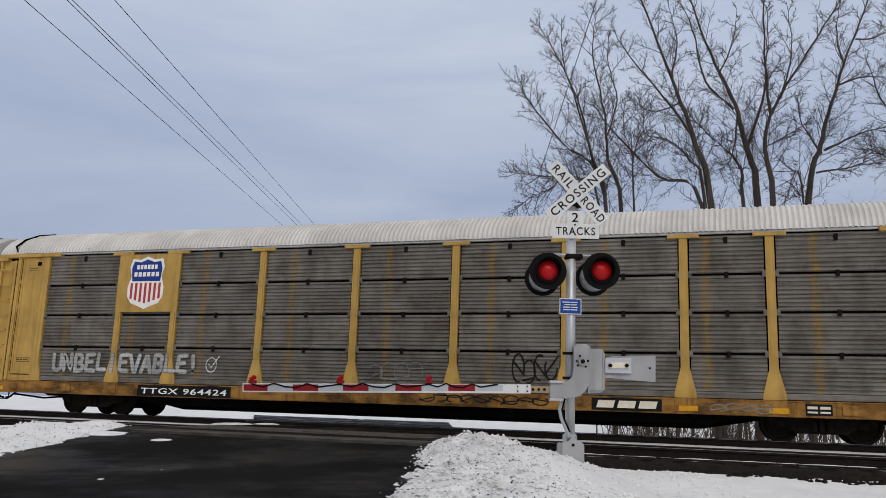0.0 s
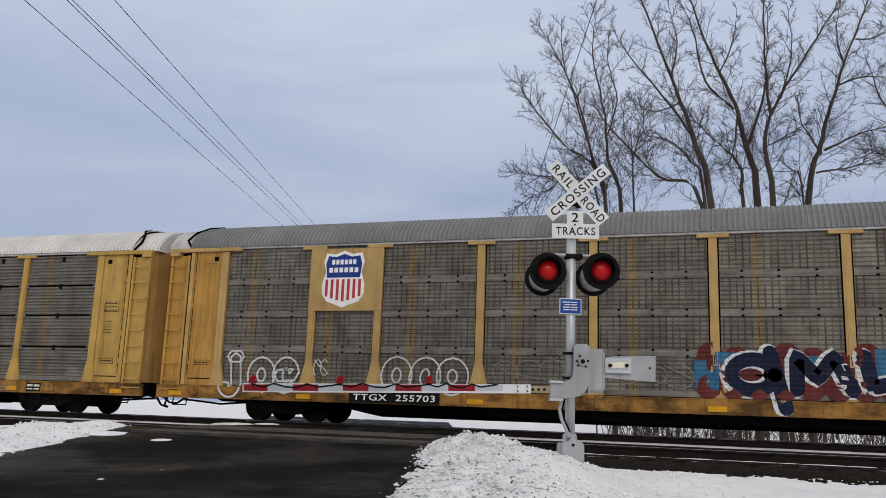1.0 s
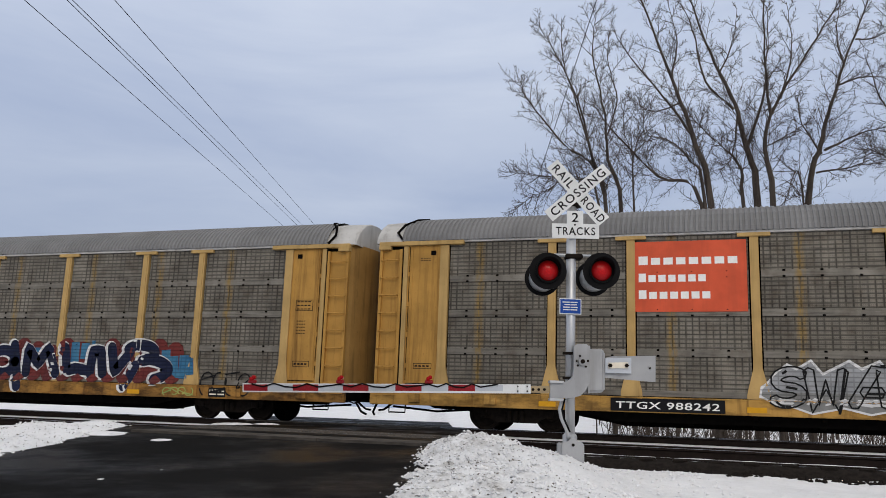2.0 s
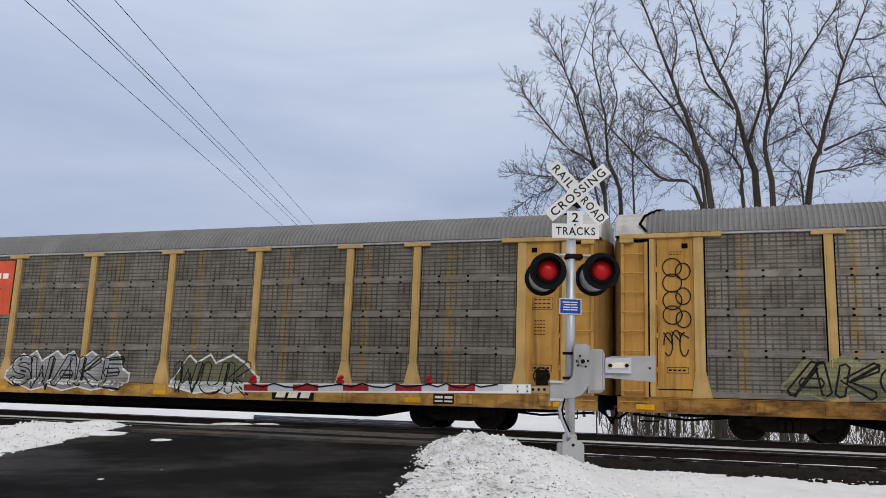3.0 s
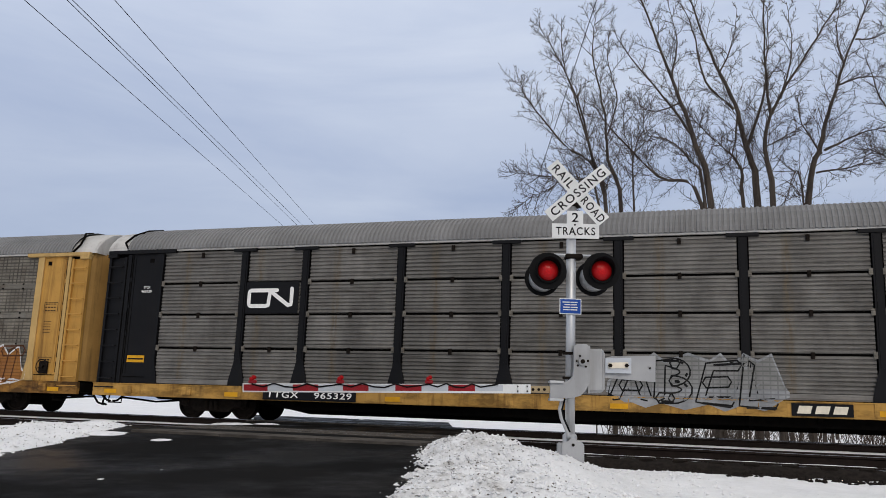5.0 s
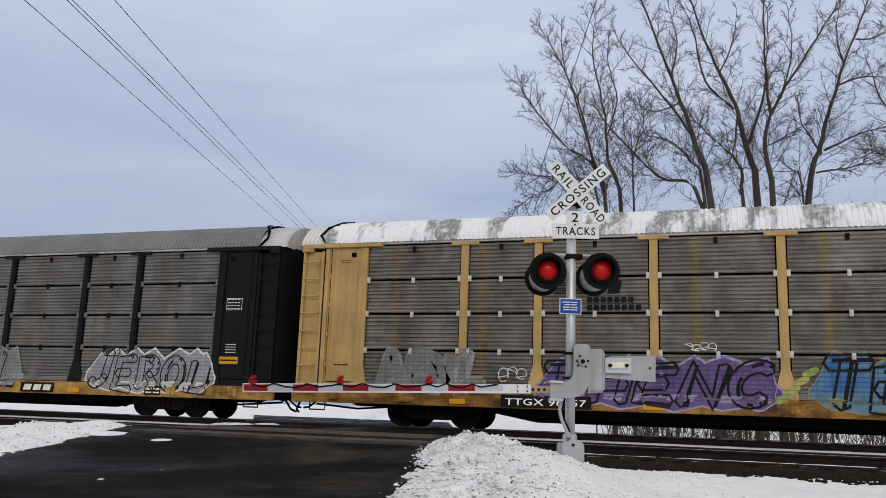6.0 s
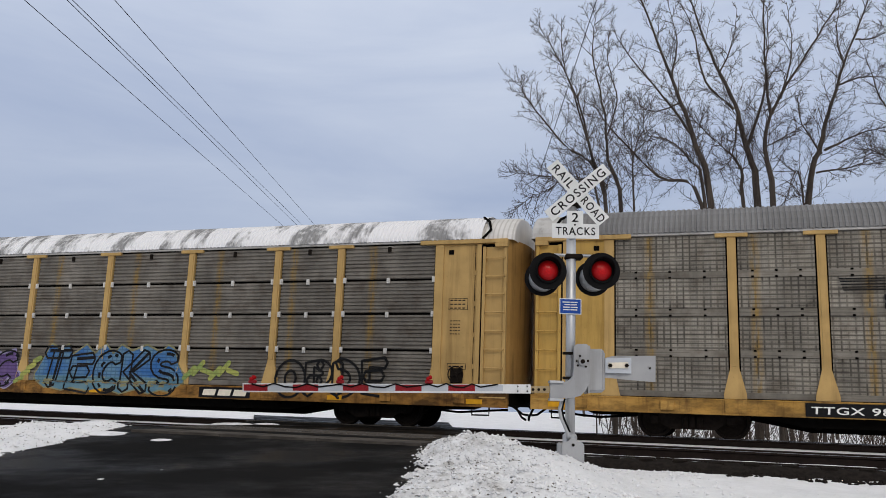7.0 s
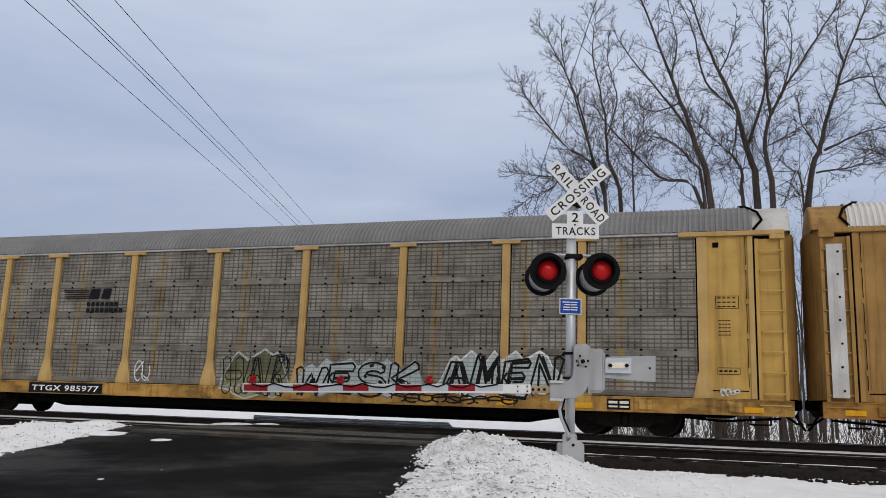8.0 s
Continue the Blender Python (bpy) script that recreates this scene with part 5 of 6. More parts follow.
    piece(c6, "AENL", -11.5, -8.4, 0.95, 1.95, S_DUST, S_SILVER, None, None, 0.14, 0.02, 24, 0.10, 0.05, label="faded silver graffiti lettering")
    scrawl(c6, -8.1, -7.4, 1.2, 1.55, S_WHITE, 0.014, 25, 3)
    block(c6, "THENC", -7.2, -1.6, 0.60, 1.86, S_VIOLET, S_VIOLET, S_BLACK, S_PALE_LILAC, 0.4, 26, 0.15, 0.026, 0.2)
    block(c6, "TECKS", -0.95, 4.35, 0.60, 2.0, S_AQUA, S_TEAL, S_BLACK, S_KHAKI, 0.35, 27, 0.17, 0.030, 0.05)
    drape("paint_splash", [([(4.4 + 0.28 * i, 1.1 + 0.12 * (i % 3)), (4.7 + 0.28 * i, 1.25 + 0.15 * ((i + 1) % 3))], 0.07) for i in range(6)] + [([(-1.6 + 0.2 * i, 0.9 + 0.2 * (i % 4)), (-1.4 + 0.2 * i, 1.0 + 0.2 * (i % 4))], 0.08) for i in range(4)], S_LIME, c6, 0.006, "lime paint splashes")
    hollow(c6, "OPDE", 7.2, 10.85, 0.68, 1.76, S_BLACK, 0.14, 0.034, 28, 0.08, label="black outlined graffiti letters")
    scrawl(c6, -3.6, -2.9, 2.0, 2.2, S_WHITE, 0.012, 29, 4)
    number_board(c6, "TTGX 96157", -7.9, -5.9)
    owner_bars(c6, 5.05, 6.52)
    brake_wheel(c6, 12.5, 1.35)
    # silver pieces
    speed_lines(c7, -6.80, -4.53, 2.97, 3.70, INK)
    block(c7, "HAR", -1.0, 1.1, 0.60, 1.9, S_OLIVE, S_KHAKI, S_BLACK, S_MINT, 0.5, 30, 0.12, 0.016, 0.05)
    block(c7, "WESK", 1.2, 5.0, 0.72, 1.72, S_MINT, S_MINT, S_BLACK, S_DUST, 0.4, 31, 0.11, 0.026, 0.2)
    block(c7, "AMEN", 5.4, 8.65, 0.80, 1.92, S_MINT, S_MINT, S_BLACK, S_WHITE, 0.3, 32, 0.11, 0.028, 0.05)
    scrawl(c7, 4.2, 7.5, 0.62, 0.84, S_BLACK, 0.02, 33, 9)
    scrawl(c7, -3.9, -3.4, 0.95, 1.6, S_WHITE, 0.02, 34, 2)
    scrawl(c7, 12.3, 12.7, 0.98, 1.15, S_WHITE, 0.018, 35, 4)
    number_board(c7, "TTGX 985977", -7.5, -5.05)
    # small print on the doors of the yellow cars
    for c in (c1, c2, c3, c4, c6, c7):
        stencil(c, 12.48, 3.15, 0.52, 0.30, INK, 3)
        stencil(c, 12.42, 2.55, 0.34, 0.42, INK, 5, False)
        stencil(c, 12.48, 1.55, 0.5, 0.16, INK, 1)
        stencil(c, -12.45, 1.55, 0.5, 0.14, INK, 1, c is not c6)
        stencil(c, -12.45, 4.35, 0.36, 0.12, INK, 2, False)
    # yellow reflector plates and consolidated stencils along the sills
    for i, c in enumerate(cars):
        for x in (-13.2, -9.15, -4.35, 1.43, 7.2, 9.15, 13.0):
            if (i * 7 + int(x * 10)) % 3:
                plate(c, "reflector", x - 0.21, x + 0.21, 0.62, 0.74, MUSTARD, SIDE - 0.0565, 0.003, "yellow reflective plate")
        if i not in (6,):
            b = plate(c, "data_board", 9.7, 10.25, 0.60, 0.85, INK, SIDE - 0.035, 0.003, "black data board with pale rules")
            for a in (9.74, 10.0):
                plate(b, "rule", a, a + 0.21, 0.65, 0.69, CREAM, SIDE - 0.0385, 0.002)
                plate(b, "rule", a, a + 0.21, 0.74, 0.80, CREAM, SIDE - 0.0385, 0.002)
    corner = plate(c8, "corner_plate", -13.64, -13.30, 1.0, 4.45, CAP_GREY, SIDE - 0.06, 0.03, "off-white corner plate with bolts")
    for i in range(7):
        part("bolt", turned(bmesh.new(), [(SIDE - 0.105, 0.025), (SIDE - 0.09, 0.03)], 6, (-13.40 - 0.02 * (i % 2), 0, 1.15 + 0.52 * i)), STEEL, corner)


dress_cars()


# ---------------------------------------------------------------- the crossing signal
def stripe_material(name, colour):
    k = Nodes(name)
    c = k.mix(k.ramp(k.noise(3, 5), 0.3, 0.7), tuple(v * 0.85 for v in colour), colour)
    c = k.mix(k.math("MULTIPLY", k.ramp(k.noise(60, 2), 0.6, 0.75), 0.3), c, (0.25, 0.24, 0.23))
    return k.done(c, 0.4, 0, 0.15)


def lamp_glow(name, colour, strength):
    """A red signal lens, lit from within, brightest at its core."""
    k = Nodes(name)
    x, y, z = k.xyz()
    d = k.math("SQRT", k.math("ADD", k.math("MULTIPLY", x, x), k.math("MULTIPLY", z, z)))
    core = k.math("MULTIPLY_ADD", k.ramp(d, 0.01, 0.13, (1.6, 1.6, 1.6), (0.16, 0.16, 0.16)), 1.0, 0.0)
    facet = k.ramp(k.noise(38, 2), 0.35, 0.65, (0.6, 0.6, 0.6), (1, 1, 1))
    k.b.inputs["Emission Color"].default_value = (*colour, 1)
    k.l.new(k.math("MULTIPLY", k.math("MULTIPLY", core, facet), strength), k.b.inputs["Emission Strength"])
    return k.done((0.16, 0.004, 0.006), 0.2)


SIGN_WHITE = stripe_material("reflective_white", (0.72, 0.73, 0.72))
ARM_RED = stripe_material("reflective_red", (0.27, 0.012, 0.018))
ARM_GREY = stripe_material("reflective_silver", (0.50, 0.53, 0.57))
SIGN_BLUE = stripe_material("sign_blue", (0.008, 0.06, 0.30))
LENS = lamp_glow("red_lens", (1.0, 0.02, 0.02), 0.22)
TIP = lamp_glow("red_tip_lamp", (1.0, 0.02, 0.02), 0.10)
MATT = plain("matt_black", (0.004, 0.004, 0.0045), 0.7, 0, 0.2)
BRASS = paint("tan_fibreglass", (0.40, 0.31, 0.18), (0.16, 0.12, 0.08), 0.5)
U = 0.00765


def at(px, py):
    """Drawing units of the signal's elevation turned to metres beside and above its foot."""
    u, v = px - 1012, 812 - py
    return 0.0054 + u * (0.007588 + 1.01e-6 * v) - 4.05e-5 * v, -0.1986 + 2.684e-4 * u + v * (0.00738 + 1.0e-6 * v)


def crossing_signal():
    sig = tagged(empty("crossing_signal", pose(-2.185, -9.0, 0, 0, 0, 19)), "railroad crossing signal with lowered gate, red flashing lamps and crossbuck", "crossing signal")
    part("mast", tube(bmesh.new(), [(0, 0, -0.45), (0, 0, 3.62)], 0.068, 16), GALV, sig, "galvanised steel mast", True)
    part("mast_cap", turned(bmesh.new(), [(3.62, 0.075), (3.66, 0.075), (3.70, 0.03)], 12, (0, 0, 0), "z"), GALV, sig)
    bm = box(bmesh.new(), -0.16, 0.16, -0.13, 0.16, -0.5, 0.0, 0.02)
    base = part("base", bm, ALU, sig, "cast base, half buried in snow")
    bm = prism(bmesh.new(), [(-0.13, -0.30), (0.17, -0.30), (0.17, -0.02), (0.14, 0.02), (0.08, 0.03), (0.06, 0.06), (-0.02, 0.06), (-0.04, 0.03), (-0.10, 0.02), (-0.13, -0.02)], -0.17, -0.135)
    part("cover_plate", tidy(bm), ALU, base)
    part("collar", turned(bmesh.new(), [(0.0, 0.10), (0.10, 0.10), (0.13, 0.075)], 14, (0, 0, 0), "z"), GALV, base)
    part("bolt", turned(bmesh.new(), [(-0.185, 0.022), (-0.17, 0.022)], 6, (0.02, 0, -0.02)), STEEL, base)
    pts = [at(x, y) for x, y in ((997, 706), (992, 725), (995, 740), (1006, 765), (1008, 780))]
    part("cable", tube(bmesh.new(), [(a, -0.09, b) for a, b in pts], 0.03, 8), GALV, sig, "grey flexible conduit", True)
    part("cable", tube(bmesh.new(), [(a + 0.025, -0.12, b) for a, b in pts[:4]], 0.012, 6), MATT, sig, "", True)

    # gate mechanism
    bm = box(bmesh.new(), *[at(1040, 650)[0], at(1070, 650)[0]], -0.12, 0.28, at(1050, 694)[1], at(1050, 617)[1], 0.03)
    mech = part("gate_mechanism", bm, ALU, sig, "grey metal gate mechanism case")
    part("case_lid", box(bmesh.new(), at(1068, 650)[0], at(1072, 650)[0], -0.10, 0.26, at(1070, 690)[1], at(1070, 624)[1], 0.008), ALU, mech)
    part("case_flange", box(bmesh.new(), at(1041, 650)[0], at(1044, 650)[0], -0.15, 0.20, at(1042, 696)[1], at(1042, 612)[1]), ALU, mech)
    out = [at(x, y) for x, y in ((1014, 613), (1020, 610), (1036, 610), (1042, 616), (1042, 667), (1040, 680), (1034, 692), (1025, 701), (1010, 705), (972, 705), (972, 677), (996, 677), (1005, 674), (1011, 668), (1013, 656))]
    arm = part("arm_bracket", tidy(prism(bmesh.new(), out, -0.26, -0.15)), ALU, sig, "pale cast gate-arm bracket")
    for x, y, r in ((1028, 641, 0.055), (1028, 641, 0.030)):
        a, b = at(x, y)
        part("hub", turned(bmesh.new(), [(-0.30 + (0.055 - r) * -0.6, r), (-0.25, r)], 14, (a, 0, b)), ALU if r > 0.05 else STEEL, arm)
    for x, y in ((1018, 640), (1038, 640), (1020, 648), (1034, 650), (1024, 631)):
        a, b = at(x, y)
        part("bolt", turned(bmesh.new(), [(-0.272, 0.016), (-0.255, 0.016)], 6, (a, 0, b)), STEEL, arm)
    for y in (676, 707):
        a0, b = at(970, y)
        part("clamp", box(bmesh.new(), a0, a0 + 0.19, -0.30, -0.12, b - 0.02, b + 0.015, 0.004), GALV, arm)
    for y in (625, 669):
        a, b = at(1003, y)
        part("u_bolt", tube(bmesh.new(), [(a - 0.05, -0.10, b), (a + 0.16, -0.10, b)], 0.020, 6), STEEL, sig)
    # counterweight side
    a0, a1 = at(1070, 650)[0], at(1163, 650)[0]
    bm = prism(bmesh.new(), [at(1072, 633), at(1085, 630), at(1163, 629), at(1163, 676), at(1072, 668)], -0.07, -0.04)
    cw = part("counterweight", tidy(bm), ALU, sig, "flat grey counterweight plate")
    bm = prism(bmesh.new(), [at(1072, 634), at(1118, 633), at(1118, 661), at(1072, 660)], -0.13, -0.075)
    ch = part("channel", tidy(bm), ARM_GREY, cw, "pale channel")
    bm = prism(bmesh.new(), [at(1077, 642), at(1112, 641), at(1112, 652), at(1077, 652)], -0.15, -0.131)
    part("insert", tidy(bm), CREAM, ch)
    for x in (1080, 1109):
        a, b = at(x, 647)
        part("bolt", turned(bmesh.new(), [(-0.17, 0.028), (-0.13, 0.028)], 6, (a, 0, b)), STEEL, ch)
    a, b = at(1153, 651)
    part("bolt", turned(bmesh.new(), [(-0.09, 0.014), (-0.07, 0.014)], 6, (a, 0, b)), STEEL, cw)

    # gate arm
    a, b = at(938, 689)
    c, d = at(972, 690)
    gate = part("gate_arm", tidy(prism(bmesh.new(), [at(432, 679.5), at(938, 681), at(938, 697), at(432, 695)], -0.232, -0.20)), SIGN_WHITE, sig, "red and white striped gate arm")
    edges_ = (434, 476, 520, 565, 608, 653, 700, 746, 793, 840, 889)
    for i, (p, q) in enumerate(zip(edges_, edges_[1:])):
        bm = prism(bmesh.new(), [at(p, 681.5), at(q, 681.6), at(q, 693), at(p, 692.5)], -0.2355, -0.2325)
        part("stripe", tidy(bm), ARM_RED if i % 2 == 0 else ARM_GREY, gate)
    part("arm_adapter", tidy(prism(bmesh.new(), [at(936, 684), at(974, 684), at(974, 696), at(936, 695)], -0.225, -0.16)), BRASS, gate, "tan breakaway adapter")
    for x in (942, 952, 962):
        p, q = at(x, 690)
        part("bolt", turned(bmesh.new(), [(-0.24, 0.02), (-0.22, 0.02)], 6, (p, 0, q)), STEEL, gate)
    for x in (915, 932):
        for y in (684.5, 693):
            p, q = at(x, y)
            part("bolt", turned(bmesh.new(), [(-0.245, 0.012), (-0.23, 0.012)], 6, (p, 0, q)), INK, gate)
    for x in (449, 603, 759):
        p, q = at(x, 680)
        lamp = part("gate_lamp", box(bmesh.new(), p - 0.055, p + 0.055, -0.245, -0.19, q + 0.0, q + 0.05, 0.01), ARM_RED, gate, "small red gate lamp")
        for dx in (-0.035, 0.035):
            bm = turned(bmesh.new(), [(-0.045, 0.012), (-0.035, 0.028), (0.035, 0.028), (0.045, 0.012)], 10)
            g = part("lens", bm, TIP, lamp)
            g.matrix_basis = pose(p + dx * 0.4, -0.215, q + 0.075 + dx * 0.3)
    for p, q in ((449, 603), (603, 759), (759, 880)):
        pts = [(at(p + (q - p) * i / 8, 681 + 3.5 * math.sin(math.pi * i / 8) + (4 * math.sin(i * 2.2) if i % 8 else 0))) for i in range(9)]
        part("wire", tube(bmesh.new(), [(u, -0.245, v) for u, v in pts], 0.010, 5), MATT, gate, "", True)

    # flashing lamps, one pair each way
    z = at(1012, 449)[1]
    part("cross_arm", tube(bmesh.new(), [(at(972, 447)[0], 0.08, at(972, 446)[1]), (-0.1, 0.0, z), (0.12, 0.0, z), (at(1064, 447)[0], 0.08, at(1064, 449)[1])], 0.022, 8), GALV, sig, "", True)
    part("arm_clamp", box(bmesh.new(), -0.09, 0.16, -0.085, 0.085, z - 0.06, z + 0.015, 0.02), STEEL, sig)
    for px, py in ((970, 479), (1065, 479)):
        a, b = at(px, py)
        for way, y0 in ((-1, -0.10), (1, 0.56)):
            fl = part("flasher", turned(bmesh.new(), [(y0 + way * 0.0, 0.262), (y0 + way * 0.018, 0.262), (y0 + way * 0.022, 0.10)], 36, (a, 0, b)), MATT, sig, "black round flasher with red lens")
            part("housing", turned(bmesh.new(), [(y0 - way * 0.19, 0.12), (y0 - way * 0.17, 0.185), (y0 - way * 0.002, 0.205)], 24, (a, 0, b)), ALU, fl, "grey lamp housing", True)
            hood = bmesh.new()
            n, rr = 30, 0.175
            inner = []
            for j in range(n):
                t = 2 * math.pi * j / n
                deep = 0.25 * (0.62 + 0.38 * math.sin(t))
                inner.append([hood.verts.new((a + r_ * math.cos(t), y0 + way * dd, b + r_ * math.sin(t))) for r_, dd in ((rr, 0.02), (rr, deep), (rr - 0.008, deep), (rr - 0.008, 0.02))])
            for j in range(n):
                p, q = inner[j], inner[(j + 1) % n]
                for k in range(3):
                    hood.faces.new((p[k], q[k], q[k + 1], p[k + 1]))
            part("visor", tidy(hood), MATT, fl, "", True)
            bm = turned(bmesh.new(), [(way * 0.022, 0.145), (way * 0.035, 0.132), (way * 0.05, 0.085), (way * 0.055, 0.02)], 24)
            le = part("lens", bm, LENS, fl, "glowing red lens", True)
            le.matrix_basis = pose(a, y0, b)
        part("hanger", tube(bmesh.new(), [(a, 0.08, at(px, 446)[1]), (a, 0.10, b + 0.1), (a, 0.16, b)], 0.02, 6), GALV, sig)

    # plates
    def board(name, x0, x1, y0, y1, mat, depth, label, rim=None):
        p, q = at(x0, (y0 + y1) / 2)
        r, s = at(x1, (y0 + y1) / 2)
        zz, hh = (q + s) / 2, abs(y1 - y0) * U / 2
        o = part(name, box(bmesh.new(), p, r, depth - 0.006, depth, zz - hh, zz + hh, 0.002), mat, sig, label)
        return o, (p + r) / 2, zz, r - p, 2 * hh
    blue, x, z, w, h = board("notice", 991, 1030, 527, 556, SIGN_WHITE, -0.080, "blue notice with white print")
    o = part("field", box(bmesh.new(), x - w / 2 + 0.012, x + w / 2 - 0.012, -0.089, -0.0865, z - h / 2 + 0.012, z + h / 2 - 0.012), SIGN_BLUE, blue)
    for i, (aa, bb) in enumerate(((-0.8, 0.8), (-0.62, 0.7), (-0.75, 0.82), (-0.75, 0.75))):
        zz = z + h * (0.26 - 0.16 * i)
        for j in range(2):
            u0 = aa + (bb - aa) * j / 2
            part("bar", box(bmesh.new(), x + w / 2 * u0 * 0.9, x + w / 2 * (u0 + (bb - aa) / 2 * 0.9) * 0.9, -0.0925, -0.0895, zz - 0.007, zz + 0.007), SIGN_WHITE, blue)
    two, x, z, w, h = board("track_count_plate", 1004, 1033, 371, 396, SIGN_WHITE, -0.085, "white plate with a black figure")
    words("lettering", "2", 0.095, 0.135, INK, pose(x, -0.092, z, 0, 1.5, 0), two, 0.002)
    tra, x, z, w, h = board("track_word_plate", 977, 1061, 394, 422, SIGN_WHITE, -0.093, "white plate lettered in black")
    tra.matrix_basis = Matrix.Translation((x, 0, z)) @ Matrix.Rotation(radians(-0.8), 4, "Y") @ Matrix.Translation((-x, 0, -z))
    words("lettering", "TRACKS", 0.56, 0.115, INK, pose(x, -0.100, z), tra, 0.002, 0, 1.15)
    for yy in (397, 414):
        a, b = at(1018, yy)
        part("bolt", turned(bmesh.new(), [(-0.112, 0.013), (-0.09, 0.013)], 6, (a, 0, b)), STEEL, tra)
    cx, cz = at(1023, 339)
    for name, ang, yb, wide, texts in (("crossbuck_blade", 48.0, -0.085, 0.104, ((-0.31, "RAIL", 0.38), (0.33, "ROAD", 0.42))), ("crossbuck_blade", -41.6, -0.100, 0.094, ((0.0, "CROSSING", 0.99),))):
        bm = box(bmesh.new(), -0.56, 0.56, -0.004, 0.0, -wide, wide, 0.0015)
        blade = part(name, bm, SIGN_WHITE, sig, "white crossbuck blade with black letters")
        blade.matrix_basis = Matrix.Translation((cx, yb, cz)) @ Matrix.Rotation(radians(ang), 4, "Y")
        for off, txt, span in texts:
            words("lettering", txt, span, 0.125, INK, pose(off, -0.005, 0), blade, 0.002, 0, 1.2)
    part("crossbuck_bracket", box(bmesh.new(), -0.05, 0.14, -0.082, 0.06, cz - 0.20, cz + 0.05, 0.01), STEEL, sig)
    return sig


crossing_signal()


# ---------------------------------------------------------------- trees
def bark():
    k = Nodes("winter_bark")
    c = k.mix(k.ramp(k.noise(1.5, 6, 0.65, (3, 3, 0.6)), 0.3, 0.7), (0.035, 0.028, 0.024), (0.11, 0.09, 0.075))
    k.bump(k.noise(6, 5, 0.6, (2, 2, 0.3)), 0.5, 0.03)
    return k.done(c, 0.9)


BARK = bark()
TWIG = plain("twig_brown", (0.072, 0.059, 0.051), 0.9, 0, 0.3, 3, 0)


class Wood:
    """Gathers tapered limbs into one mesh."""

    def __init__(self):
        self.v, self.f = [], []

    def limb(self, pts, r0, r1, n, taper=1.0):
        start = None
        for i, p in enumerate(pts):
            d = (pts[min(i + 1, len(pts) - 1)] - pts[max(i - 1, 0)]).normalized()
            s = d.orthogonal().normalized()
            u = d.cross(s)
            r = r1 + (r0 - r1) * (1 - i / (len(pts) - 1)) ** taper
            k = len(self.v)
            self.v += [tuple(p + (s * math.cos(2 * math.pi * j / n) + u * math.sin(2 * math.pi * j / n)) * r) for j in range(n)]
            if start is not None:
                self.f += [(start + j, start + (j + 1) % n, k + (j + 1) % n, k + j) for j in range(n)]
            start = k

    def mesh(self, name, mat):
        me = bpy.data.meshes.new(name)
        me.from_pydata(self.v, [], self.f)
        me.materials.append(mat)
        for p in me.polygons:
            p.use_smooth = True
        return me


def bent(p, d, length, steps, rnd, lift, wander):
    pts, d = [p.copy()], d.normalized()
    for i in range(steps):
        d = (d + Vector((rnd.uniform(-1, 1), rnd.uniform(-1, 1), rnd.uniform(-1, 1))) * wander + Vector((0, 0, lift))).normalized()
        pts.append(pts[-1] + d * (length / steps))
    return pts


def sprout(wood, twigs, pts, r, depth, rnd, length, count, lo=0.15):
    """Side branches along a limb, then theirs, each bent up towards the light."""
    total = len(pts) - 1
    turn = rnd.uniform(0, 6.3)
    for c in range(count):
        f = lo + (1 - lo) * (c + rnd.random()) / count
        i = min(total - 1, int(f * total))
        p = pts[i].lerp(pts[i + 1], f * total - i)
        along = (pts[i + 1] - pts[i]).normalized()
        turn += 2.4 + rnd.uniform(-0.5, 0.5)
        s = along.orthogonal().normalized()
        side = s * math.cos(turn) + along.cross(s) * math.sin(turn)
        lean = rnd.uniform(0.55, 1.0)
        d = along * math.cos(lean) + side * math.sin(lean)
        ln = length * rnd.uniform(0.45, 1.1) * (1.25 - 0.75 * f)
        if depth == 0:
            twigs.limb(bent(p, d, ln, 3, rnd, 0.03, 0.2), 0.0048, 0.0026, 3)
            continue
        rr = min(r * 0.5, (0.005, 0.0075, 0.017)[depth])
        q = bent(p, d, ln, 6, rnd, 0.06 if depth == 2 else 0.02, 0.17)
        (wood if depth == 2 else twigs).limb(q, rr, 0.0038, 4 if depth == 2 else 3)
        sprout(wood, twigs, q, rr, depth - 1, rnd, ln * (0.48 if depth == 2 else 0.42), 9 if depth == 2 else 6)


def curve(points, steps):
    """A smooth line through points."""
    pts = [points[0] * 2 - points[1]] + list(points) + [points[-1] * 2 - points[-2]]
    out = []
    for a, b, c, d in zip(pts, pts[1:], pts[2:], pts[3:]):
        for i in range(steps):
            t = i / steps
            out.append(0.5 * (2 * b + (c - a) * t + (2 * a - 5 * b + 4 * c - d) * t * t + (3 * b - a - 3 * c + d) * t * t * t))
    return out + [points[-1]]


